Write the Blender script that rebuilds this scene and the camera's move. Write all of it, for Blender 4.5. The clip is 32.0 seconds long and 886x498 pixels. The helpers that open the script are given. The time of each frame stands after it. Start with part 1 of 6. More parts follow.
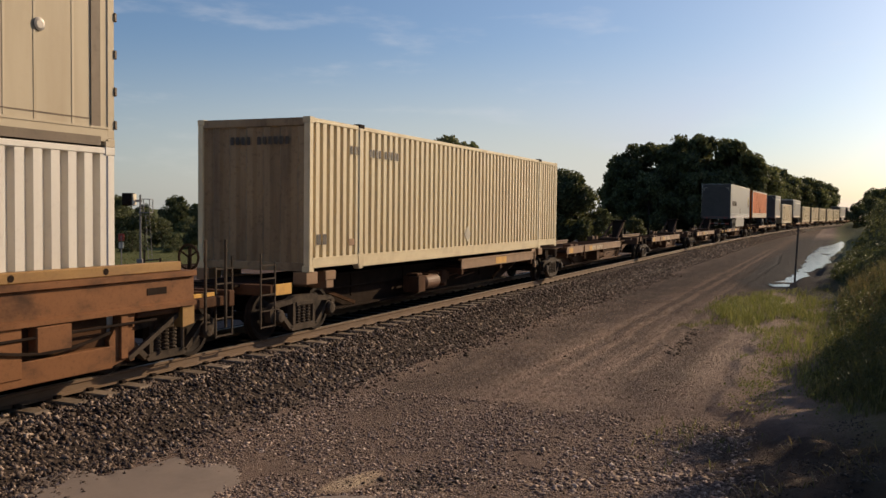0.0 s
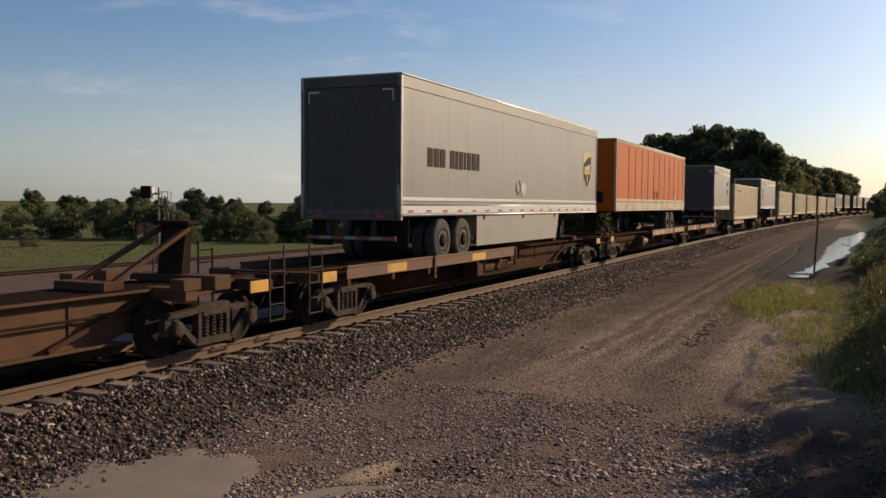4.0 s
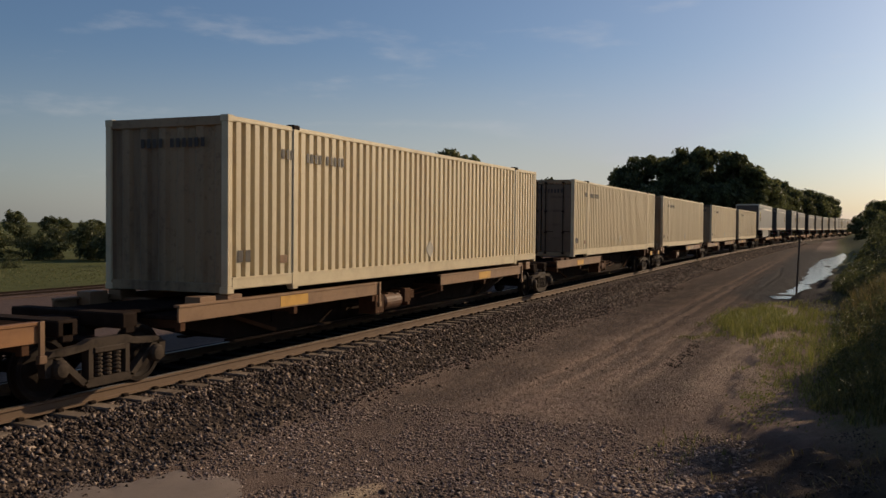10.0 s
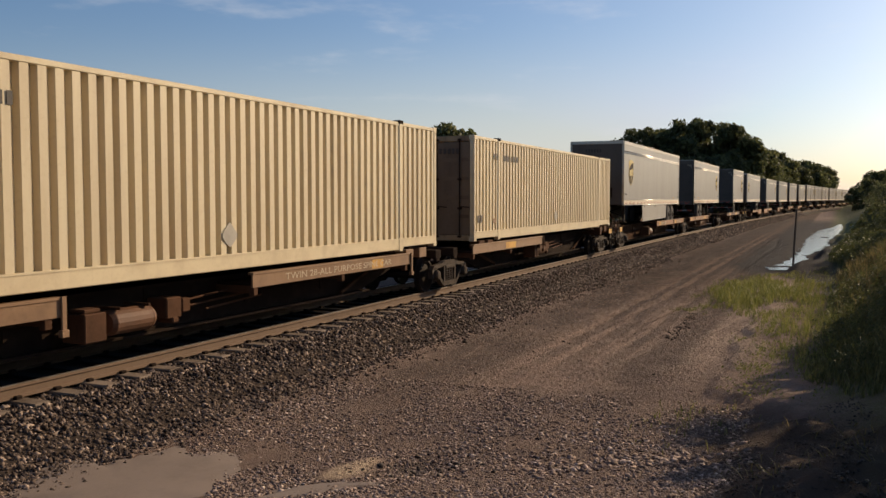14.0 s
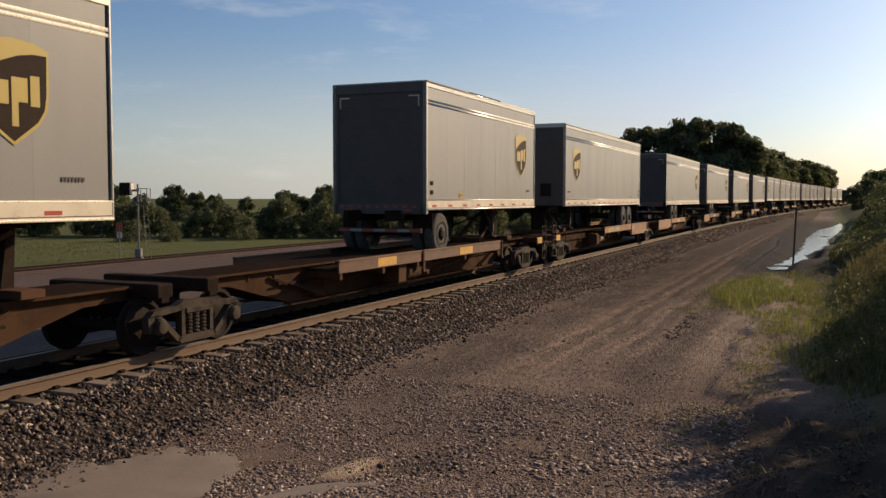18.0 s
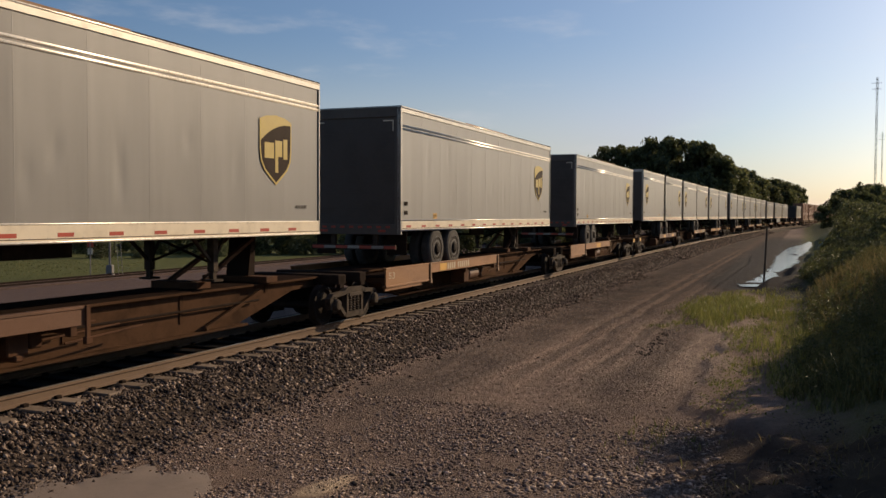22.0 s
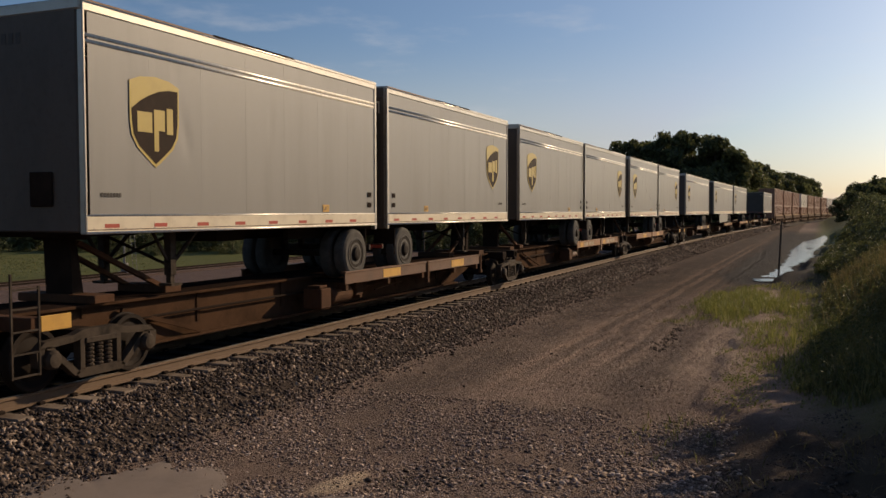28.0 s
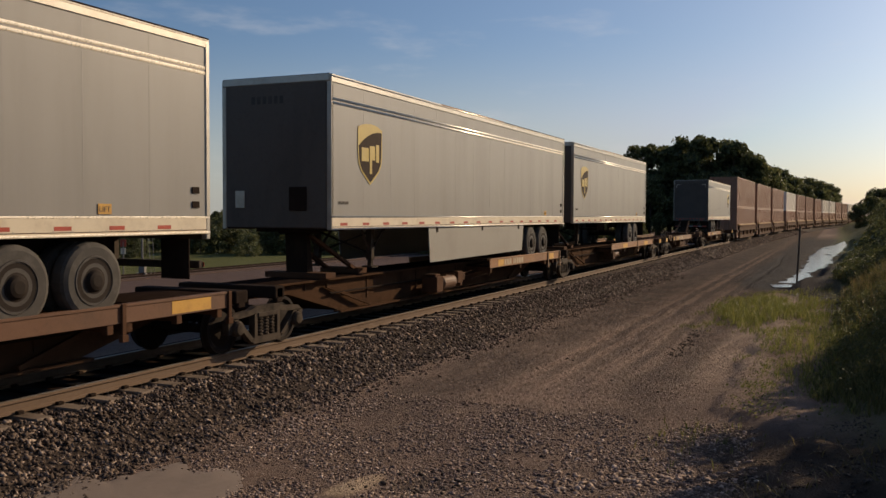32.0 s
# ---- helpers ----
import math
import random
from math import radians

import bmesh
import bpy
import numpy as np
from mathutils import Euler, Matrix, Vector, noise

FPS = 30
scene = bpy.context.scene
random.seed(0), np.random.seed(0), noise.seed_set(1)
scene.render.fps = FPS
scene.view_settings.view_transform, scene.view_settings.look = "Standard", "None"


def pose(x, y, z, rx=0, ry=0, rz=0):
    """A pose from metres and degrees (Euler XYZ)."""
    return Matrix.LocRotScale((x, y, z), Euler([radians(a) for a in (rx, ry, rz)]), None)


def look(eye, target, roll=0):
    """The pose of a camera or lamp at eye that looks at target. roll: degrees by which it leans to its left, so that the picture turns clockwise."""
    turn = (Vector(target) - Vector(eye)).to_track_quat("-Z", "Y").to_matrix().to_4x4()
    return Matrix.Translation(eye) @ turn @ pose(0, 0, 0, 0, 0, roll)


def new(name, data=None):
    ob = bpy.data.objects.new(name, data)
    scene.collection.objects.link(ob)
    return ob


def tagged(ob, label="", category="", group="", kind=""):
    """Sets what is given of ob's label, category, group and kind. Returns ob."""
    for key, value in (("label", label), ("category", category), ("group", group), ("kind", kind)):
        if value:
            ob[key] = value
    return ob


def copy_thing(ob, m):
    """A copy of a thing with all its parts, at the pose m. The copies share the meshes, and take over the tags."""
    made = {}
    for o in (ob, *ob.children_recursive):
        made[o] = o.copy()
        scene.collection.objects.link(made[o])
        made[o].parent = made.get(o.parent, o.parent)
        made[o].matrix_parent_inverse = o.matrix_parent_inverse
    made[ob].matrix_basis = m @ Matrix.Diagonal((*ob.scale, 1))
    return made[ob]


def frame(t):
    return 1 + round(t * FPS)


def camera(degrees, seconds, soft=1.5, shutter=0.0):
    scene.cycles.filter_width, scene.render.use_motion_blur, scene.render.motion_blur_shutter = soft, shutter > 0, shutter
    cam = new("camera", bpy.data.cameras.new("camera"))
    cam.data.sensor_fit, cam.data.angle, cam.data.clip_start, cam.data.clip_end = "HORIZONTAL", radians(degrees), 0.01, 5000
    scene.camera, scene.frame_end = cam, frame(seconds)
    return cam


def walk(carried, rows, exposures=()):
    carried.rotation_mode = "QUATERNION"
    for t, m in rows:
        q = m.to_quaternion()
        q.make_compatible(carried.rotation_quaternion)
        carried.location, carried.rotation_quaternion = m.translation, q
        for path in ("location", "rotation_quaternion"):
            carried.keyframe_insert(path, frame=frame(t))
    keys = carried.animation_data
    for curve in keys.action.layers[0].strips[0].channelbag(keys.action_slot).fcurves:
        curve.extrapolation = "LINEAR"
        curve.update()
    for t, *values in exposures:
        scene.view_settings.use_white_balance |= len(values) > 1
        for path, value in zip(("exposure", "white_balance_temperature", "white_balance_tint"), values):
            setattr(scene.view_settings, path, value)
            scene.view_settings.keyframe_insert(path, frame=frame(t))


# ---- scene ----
# ---- camera ----
cam = camera(52.84, 32.0)
EYE = 2.38  # the eye above the top of the rails
VIEW = [  # seconds, x, y, z, yaw, pitch, lean
    (0, -0.015, 0.003, 2.384, 23.61, -2.41, -0.68), (0.5, -0.003, -0.001, 2.371, 23.71, -2.28, -0.28),
    (1, -0.006, -0.004, 2.376, 23.85, -2.34, -0.32), (1.5, -0.007, -0.003, 2.374, 24.01, -2.39, -0.31),
    (2, -0.005, -0.004, 2.374, 24.18, -2.61, -0.33), (2.5, -0.008, 0.001, 2.374, 24.40, -2.87, -0.26),
    (4.5, -0.010, -0.003, 2.379, 24.74, -2.93, -0.48), (5, -0.005, -0.002, 2.382, 24.86, -2.81, -0.31),
    (5.5, -0.011, -0.001, 2.381, 24.95, -2.71, -0.09), (6, -0.009, -0.000, 2.379, 24.83, -2.45, -0.03),
    (6.5, -0.007, 0.001, 2.381, 24.69, -2.41, -0.00), (7, -0.001, -0.001, 2.375, 24.60, -2.37, 0.16),
    (7.5, -0.008, -0.006, 2.382, 24.51, -2.45, -0.08), (8, 0.001, -0.016, 2.392, 23.28, -2.59, -0.33),
    (8.5, 0.006, -0.026, 2.384, 21.16, -1.01, -0.80), (9, 0.002, -0.027, 2.377, 21.88, -0.14, -0.52),
    (9.5, -0.001, -0.031, 2.384, 22.72, -0.90, -1.09), (10, 0.005, -0.035, 2.375, 23.72, -1.56, -0.53),
    (10.5, 0.007, -0.028, 2.385, 24.93, -3.00, 0.04), (11, 0.011, -0.023, 2.384, 24.89, -2.49, 0.29),
    (11.5, 0.018, -0.026, 2.386, 24.88, -2.61, 0.41), (12, 0.012, -0.020, 2.390, 24.27, -2.92, 0.16),
    (12.5, 0.015, -0.016, 2.385, 24.17, -3.16, 0.13), (13, 0.019, -0.015, 2.383, 24.16, -3.39, 0.08),
    (13.5, 0.017, -0.013, 2.383, 23.90, -3.30, -0.02), (14, 0.023, -0.008, 2.378, 23.56, -3.21, -0.01),
    (14.5, 0.011, -0.001, 2.385, 23.37, -3.77, -0.16), (16.5, -0.010, 0.002, 2.384, 23.66, -2.94, 0.10),
    (17, -0.017, 0.014, 2.387, 23.76, -3.11, -0.19), (17.5, -0.013, 0.020, 2.383, 23.59, -3.33, -0.22),
    (18, -0.004, 0.023, 2.381, 23.52, -3.28, -0.09), (18.5, 0.004, 0.022, 2.380, 23.01, -3.02, 0.16),
    (19, 0.004, 0.019, 2.375, 21.63, -2.15, 0.25), (19.5, 0.001, 0.017, 2.378, 21.26, -2.05, 0.05),
    (20, -0.001, 0.017, 2.377, 21.36, -1.99, -0.06), (20.5, -0.002, 0.016, 2.380, 21.45, -1.98, -0.17),
    (21, 0.003, 0.013, 2.379, 21.98, -1.95, -0.04), (21.5, 0.002, 0.012, 2.378, 21.93, -2.09, -0.15),
    (22, -0.001, 0.011, 2.375, 21.88, -2.18, -0.27), (22.5, -0.001, 0.009, 2.376, 21.98, -2.55, -0.50),
    (23, -0.003, 0.002, 2.378, 22.11, -2.80, -0.69), (23.5, 0.006, 0.002, 2.380, 22.49, -2.97, -0.57),
    (24, 0.007, 0.006, 2.377, 22.82, -3.03, -0.39), (24.5, 0.004, 0.006, 2.381, 23.05, -2.96, -0.30),
    (25, 0.007, 0.007, 2.383, 23.08, -2.79, -0.03), (25.5, 0.005, 0.012, 2.375, 22.94, -2.59, 0.14),
    (27.5, -0.002, 0.018, 2.379, 22.73, -2.45, 0.26), (28, -0.003, 0.016, 2.379, 22.70, -2.43, 0.09),
    (28.5, -0.007, 0.013, 2.381, 22.69, -2.30, -0.01), (29, -0.005, 0.013, 2.379, 22.74, -2.20, -0.09),
    (29.5, -0.009, 0.007, 2.379, 22.98, -2.15, -0.22), (30, -0.003, 0.006, 2.380, 23.39, -1.98, -0.24),
    (30.5, -0.003, 0.003, 2.376, 23.61, -1.84, -0.11), (31, -0.004, 0.005, 2.377, 23.67, -1.89, -0.14),
    (31.5, -0.003, 0.010, 2.380, 23.71, -2.07, -0.19), (32, -0.005, 0.008, 2.380, 23.73, -2.20, -0.23),
]
walk(cam, [(t, pose(x, y, z, 90 + p, 0, w + 0.075) @ pose(0, 0, 0, 0, 0, -r)) for t, x, y, z, w, p, r in VIEW],
     exposures=[(t, e, 6500, 12) for t, e in ((0, 0.0), (8.0, 0.05), (8.7, -0.62), (9.3, -0.7), (10.0, -0.42), (10.6, 0.0), (18.2, 0.03), (18.8, -0.5), (19.3, -0.5), (20, -0.22), (21, -0.18), (23, -0.22), (24, -0.33), (32, -0.28))])

# ---- sky and sun ----
SUN_TURN, SUN_RISE = 28.5, 22.0  # degrees right of the track, degrees up
world = bpy.data.worlds.new("world")
scene.world = world
world.use_nodes = True
wn, wl = world.node_tree.nodes, world.node_tree.links
sky = wn.new("ShaderNodeTexSky")
sky.sky_type = 'NISHITA'
sky.sun_disc = False
sky.sun_elevation, sky.sun_rotation = radians(SUN_RISE), radians(SUN_TURN)
sky.altitude, sky.air_density, sky.dust_density, sky.ozone_density = 200, 1.0, 1.6, 4.6
wn["Background"].inputs["Strength"].default_value = 0.10
# thin evening clouds
tc = wn.new("ShaderNodeTexCoord")
mp = wn.new("ShaderNodeMapping")
mp.inputs["Scale"].default_value = (3.2, 3.2, 13.0)
mp.inputs["Location"].default_value = (1.3, 0.4, 0.2)
cl = wn.new("ShaderNodeTexNoise")
cl.inputs["Scale"].default_value, cl.inputs["Detail"].default_value, cl.inputs["Roughness"].default_value = 2.6, 5, 0.55
cr = wn.new("ShaderNodeMapRange")
cr.interpolation_type = 'SMOOTHSTEP'
cr.inputs[1].default_value, cr.inputs[2].default_value, cr.inputs[4].default_value = 0.55, 0.84, 0.25
mx = wn.new("ShaderNodeMix")
mx.data_type = 'RGBA'
mx.inputs[7].default_value = (9.0, 8.6, 8.2, 1)
wl.new(tc.outputs["Generated"], mp.inputs[0])
wl.new(mp.outputs[0], cl.inputs["Vector"])
wl.new(cl.outputs[0], cr.inputs[0])
wl.new(cr.outputs[0], mx.inputs[0])
wl.new(sky.outputs[0], mx.inputs[6])
# pale evening haze all round the horizon
up = wn.new("ShaderNodeSeparateXYZ")
hz = wn.new("ShaderNodeMapRange")
hz.interpolation_type = 'SMOOTHSTEP'
hz.inputs[1].default_value, hz.inputs[2].default_value, hz.inputs[3].default_value, hz.inputs[4].default_value = 0.0, 0.20, 0.90, 0.0
haze = wn.new("ShaderNodeMix")
haze.data_type, haze.blend_type = 'RGBA', 'LIGHTEN'
haze.inputs[7].default_value = (6.85, 6.8, 6.15, 1)
wl.new(tc.outputs["Generated"], up.inputs[0])
wl.new(up.outputs[2], hz.inputs[0])
# it thins out on the side away from the sun
toward = wn.new("ShaderNodeVectorMath")
toward.operation = 'DOT_PRODUCT'
toward.inputs[1].default_value = (math.sin(radians(SUN_TURN)), math.cos(radians(SUN_TURN)), 0)
side = wn.new("ShaderNodeMapRange")
side.interpolation_type = 'SMOOTHSTEP'
side.inputs[1].default_value, side.inputs[2].default_value = -0.3, 0.88
both = wn.new("ShaderNodeMath")
both.operation = 'MULTIPLY'
wl.new(tc.outputs["Generated"], toward.inputs[0])
wl.new(toward.outputs["Value"], side.inputs[0])
wl.new(side.outputs[0], both.inputs[0])
wl.new(hz.outputs[0], both.inputs[1])
wl.new(both.outputs[0], haze.inputs[0])
wl.new(mx.outputs[2], haze.inputs[6])
wl.new(haze.outputs[2], wn["Background"].inputs["Color"])
sun = new("sun", bpy.data.lights.new("sun", "SUN"))
sun.data.energy, sun.data.angle, sun.data.color = 5.0, radians(0.6), (1.0, 0.765, 0.49)
sun.matrix_basis = look((0, 0, 0), (-math.sin(radians(SUN_TURN)) * math.cos(radians(SUN_RISE)),
                                   -math.cos(radians(SUN_TURN)) * math.cos(radians(SUN_RISE)), -math.sin(radians(SUN_RISE))))

# ---- the line of the track ----
TRACK_X, BEND_FROM, BEND = -10.30, 48.0, 0.00039
GROUND = -0.52


def line(s, off=0.0, z=0.0):
    """A place on the track: s metres along it, off metres to its right."""
    u = max(s - BEND_FROM, 0)
    a = u * BEND
    return Vector((TRACK_X + u * u * BEND / 2 + off * math.cos(a), s - u ** 3 * BEND * BEND / 6 - off * math.sin(a), z)), a


def on_line(s, z=0.0):
    p, a = line(s)
    return pose(p.x, p.y, z, 0, 0, -math.degrees(a))


RUN = [(0, 0), (0.5, 8.5), (1, 16.8), (2, 33.45), (4.5, 76.4), (5, 84.8), (6, 101.78), (7, 118.6), (8, 134.95), (9, 151.92), (10, 168.91), (11, 185.94), (12, 202.92), (13, 219.89),
       (14, 236.95), (16.5, 279.75), (17, 288.3), (18, 305.6), (19, 322.89), (20, 340.15), (21, 357.45), (22, 374.7), (23, 391.97), (24, 409.35), (25, 426.75), (27.5, 470.17),
       (28, 478.87), (29, 496.3), (30, 513.77), (31, 531.23), (32, 548.75)]  # seconds, metres that the train has run


# ---- materials ----
class Net:
    def __init__(self, name):
        self.m = bpy.data.materials.new(name)
        self.m.use_nodes = True
        self.n, self.l = self.m.node_tree.nodes, self.m.node_tree.links
        self.b = self.n["Principled BSDF"]
        self.co = self.n.new("ShaderNodeTexCoord").outputs["Object"]
        self.pos = self.n.new("ShaderNodeNewGeometry").outputs["Position"]

    def put(self, sock, v):
        if isinstance(v, bpy.types.NodeSocket):
            self.l.new(v, sock)
        elif isinstance(v, (tuple, list)) and len(v) == 3 and len(sock.default_value) == 4:
            sock.default_value = (*v, 1)
        else:
            sock.default_value = v

    def math(self, op, a, b=0.0, c=0.0, clamp=False):
        k = self.n.new("ShaderNodeMath")
        k.operation, k.use_clamp = op, clamp
        for i, v in enumerate((a, b, c)):
            self.put(k.inputs[i], v)
        return k.outputs[0]

    def noise(self, scale, detail=4, rough=0.55, co=None, stretch=None, w=None, warp=0.0):
        k = self.n.new("ShaderNodeTexNoise")
        k.inputs["Scale"].default_value, k.inputs["Detail"].default_value = scale, detail
        k.inputs["Roughness"].default_value, k.inputs["Distortion"].default_value = rough, warp
        co = co or self.co
        if stretch:
            g = self.n.new("ShaderNodeMapping")
            g.inputs["Scale"].default_value = stretch
            self.l.new(co, g.inputs[0])
            co = g.outputs[0]
        self.l.new(co, k.inputs["Vector"])
        if w is not None:
            k.noise_dimensions = '4D'
            self.put(k.inputs["W"], w)
        return k.outputs[0]

    def ramp(self, f, *stops):
        k = self.n.new("ShaderNodeValToRGB")
        e = k.color_ramp.elements
        while len(e) < len(stops):
            e.new(0.5)
        for i, (p, c) in enumerate(stops):
            e[i].position = p
            e[i].color = (*c, 1) if isinstance(c, (tuple, list)) else (c, c, c, 1)
        self.put(k.inputs[0], f)
        return k.outputs[0]

    def step(self, f, a, b):
        k = self.n.new("ShaderNodeMapRange")
        k.interpolation_type = 'SMOOTHSTEP'
        self.put(k.inputs[0], f)
        k.inputs[1].default_value, k.inputs[2].default_value = a, b
        return k.outputs[0]

    def mix(self, f, a, b, mode='MIX'):
        k = self.n.new("ShaderNodeMix")
        k.data_type, k.blend_type = 'RGBA', mode
        for i, v in ((0, f), (6, a), (7, b)):
            self.put(k.inputs[i], v)
        return k.outputs[2]

    def xyz(self, v):
        k = self.n.new("ShaderNodeSeparateXYZ")
        self.l.new(v, k.inputs[0])
        return k.outputs

    def chance(self):
        return self.n.new("ShaderNodeObjectInfo").outputs["Random"]

    def bump(self, h, strength, dist=0.01):
        k = self.n.new("ShaderNodeBump")
        k.inputs["Strength"].default_value, k.inputs["Distance"].default_value = strength, dist
        self.l.new(h, k.inputs["Height"])
        self.l.new(k.outputs[0], self.b.inputs["Normal"])

    def done(self, color, rough, metal=0.0):
        self.put(self.b.inputs["Base Color"], color)
        self.put(self.b.inputs["Roughness"], rough)
        self.b.inputs["Metallic"].default_value = metal
        return self.m


def worn(name, base, dirt, scale=1.5, amount=0.5, rough=0.6, metal=0.0, grain=0.04, streak=None, vary=0.12, bump=0.25, specks=0.5, shine=0.32):
    """Painted or bare surface with stains at two scales, fine grain and a little change from thing to thing."""
    k = Net(name)
    r = k.chance()
    w = k.math('MULTIPLY', r, 40.0)
    big = k.noise(scale, 5, 0.6, stretch=streak, w=w)
    fine = k.noise(scale * 14, 3, 0.6, w=w)
    c = k.mix(k.math('MULTIPLY', k.step(big, 0.42, 0.75), amount), base, dirt)
    c = k.mix(k.math('MULTIPLY', k.step(fine, 0.5, 0.8), amount * specks), c, dirt)
    v = k.math('MULTIPLY_ADD', r, vary, 1 - vary / 2)
    c = k.mix(1.0, c, v, 'MULTIPLY')
    k.bump(k.noise(90, 2), bump, grain * 0.1)
    k.b.inputs["Specular IOR Level"].default_value = shine
    return k.done(c, k.math('MULTIPLY_ADD', fine, 0.5 * specks, rough - 0.24 * specks), metal)


BEIGE = worn("beige_paint", (0.61, 0.515, 0.335), (0.26, 0.16, 0.09), 0.9, 0.30, 0.55, streak=(1, 1.5, 0.25))
BEIGE_TRIM = worn("cream_paint", (0.64, 0.535, 0.34), (0.30, 0.20, 0.12), 2.0, 0.35, 0.5)
TAN_BOX = worn("smooth_tan_paint", (0.49, 0.41, 0.285), (0.30, 0.22, 0.13), 0.7, 0.45, 0.6, streak=(1, 1.6, 0.2), specks=0.2)
# stained end walls; their base is also darkened for facing away from the sun
SHADED_BEIGE = worn("shaded_stained_beige_paint", (0.31, 0.222, 0.125), (0.06, 0.035, 0.022), 0.8, 0.95, 0.6, streak=(1.6, 1.6, 0.22))
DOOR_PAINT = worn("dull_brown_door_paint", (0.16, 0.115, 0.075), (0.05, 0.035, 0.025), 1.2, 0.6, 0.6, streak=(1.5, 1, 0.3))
GREY = worn("grey_trailer_skin", (0.240, 0.225, 0.203), (0.172, 0.158, 0.140), 0.7, 0.55, 0.42, metal=0.0, streak=(1, 1.6, 0.16), vary=0.16, bump=0.1, specks=0.12, shine=0.42)
# trailer ends: the shade on them is mixed into these darker, warmer greys
SHADED_END = worn("shaded_grey_end_wall", (0.108, 0.088, 0.070), (0.050, 0.041, 0.033), 0.9, 0.5, 0.6, streak=(1.2, 1, 0.4), shine=0.3)
SHADED_DOOR = worn("shaded_grey_roll_door", (0.082, 0.066, 0.053), (0.042, 0.034, 0.027), 1.5, 0.5, 0.6, shine=0.3)
ALU = worn("bare_aluminium", (0.44, 0.40, 0.34), (0.22, 0.19, 0.15), 2.5, 0.5, 0.36, metal=0.5)
POLISHED = worn("weathered_bright_aluminium", (0.74, 0.67, 0.56), (0.44, 0.38, 0.31), 2.5, 0.5, 0.28, metal=0.25, specks=0.3, shine=0.6)
WHITE_RAIL = worn("white_rail", (0.72, 0.62, 0.46), (0.36, 0.27, 0.18), 3.0, 0.35, 0.35)
ORANGE = worn("orange_trailer_paint", (0.47, 0.105, 0.008), (0.34, 0.08, 0.010), 0.8, 0.55, 0.6, streak=(1, 1.3, 0.3), vary=0, specks=0.3, shine=0.12)
SKIRT = worn("grey_white_skirt", (0.30, 0.28, 0.24), (0.215, 0.19, 0.155), 0.8, 0.4, 0.5, specks=0.2)
BED = worn("packed_ballast_stone", (0.036, 0.027, 0.022), (0.11, 0.083, 0.066), 22.0, 0.8, 0.95, grain=0.6, vary=0, shine=0.05)
CREAM_RAIL = worn("scuffed_cream_rail", (0.44, 0.36, 0.25), (0.22, 0.15, 0.09), 1.6, 0.75, 0.6)
# grimy brown, darkened further to hold the shade below decks
SHADED_SILL = worn("shaded_grimy_sill", (0.078, 0.043, 0.025), (0.028, 0.017, 0.011), 1.6, 0.8, 0.95, grain=0.1, shine=0.02)
RUST = worn("rusty_brown_steel", (0.10, 0.050, 0.028), (0.035, 0.020, 0.013), 2.0, 0.7, 0.85, grain=0.1, shine=0.08)
DECK_EDGE = worn("faded_orange_steel", (0.30, 0.142, 0.055), (0.14, 0.064, 0.030), 1.4, 0.6, 0.6, grain=0.1, streak=(1, 0.5, 1.6))
TAN_STEEL = worn("faded_tan_steel", (0.25, 0.145, 0.075), (0.10, 0.055, 0.032), 1.6, 0.55, 0.65, grain=0.1)
WELL_PAINT = worn("rust_stained_orange_paint", (0.21, 0.092, 0.038), (0.045, 0.023, 0.014), 1.8, 0.95, 0.7, grain=0.1, streak=(1, 0.8, 1.4), shine=0.15)
FADED = worn("faded_brown_steel", (0.115, 0.062, 0.036), (0.055, 0.031, 0.020), 1.3, 0.6, 0.75, grain=0.1, shine=0.1)
EDGE_RUST = worn("rusty_deck_edge", (0.135, 0.062, 0.031), (0.06, 0.031, 0.019), 1.4, 0.6, 0.65, grain=0.1)
OCHRE = worn("faded_ochre_paint", (0.33, 0.185, 0.055), (0.15, 0.075, 0.03), 1.6, 0.7, 0.65, grain=0.1, streak=(1, 0.6, 1.5))
YELLOW = worn("faded_yellow_paint", (0.60, 0.33, 0.06), (0.26, 0.12, 0.04), 3.0, 0.5, 0.6)
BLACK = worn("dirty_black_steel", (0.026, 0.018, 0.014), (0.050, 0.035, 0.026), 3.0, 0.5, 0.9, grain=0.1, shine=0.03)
TRUCK_STEEL = worn("grimy_cast_steel", (0.072, 0.054, 0.040), (0.013, 0.010, 0.008), 4.0, 0.9, 0.8, grain=0.1, shine=0.1)
WHEEL_STEEL = worn("worn_wheel_steel", (0.026, 0.019, 0.015), (0.014, 0.010, 0.008), 3.0, 0.5, 0.75, shine=0.1)
RUBBER = worn("dusty_tyre_rubber", (0.078, 0.071, 0.063), (0.16, 0.145, 0.125), 5.0, 0.5, 0.85, shine=0.1)
RIM = worn("dark_steel_rim", (0.06, 0.052, 0.046), (0.025, 0.02, 0.018), 6.0, 0.6, 0.5, metal=0.2)
BROWN_MARK = worn("brown_mark", (0.030, 0.018, 0.012), (0.05, 0.03, 0.02), 4.0, 0.4, 0.7, vary=0, shine=0.08)
GOLD_MARK = worn("gold_mark", (0.45, 0.325, 0.065), (0.36, 0.255, 0.06), 4.0, 0.4, 0.45, vary=0)
RED_TAPE = worn("red_reflective_tape", (0.42, 0.07, 0.04), (0.26, 0.06, 0.04), 5.0, 0.4, 0.4, vary=0)
INK = worn("faded_black_lettering", (0.05, 0.042, 0.036), (0.12, 0.09, 0.07), 6.0, 0.5, 0.6, vary=0)
PAINT_MARK = worn("faded_cream_lettering", (0.50, 0.40, 0.27), (0.30, 0.20, 0.12), 6.0, 0.6, 0.6, vary=0)
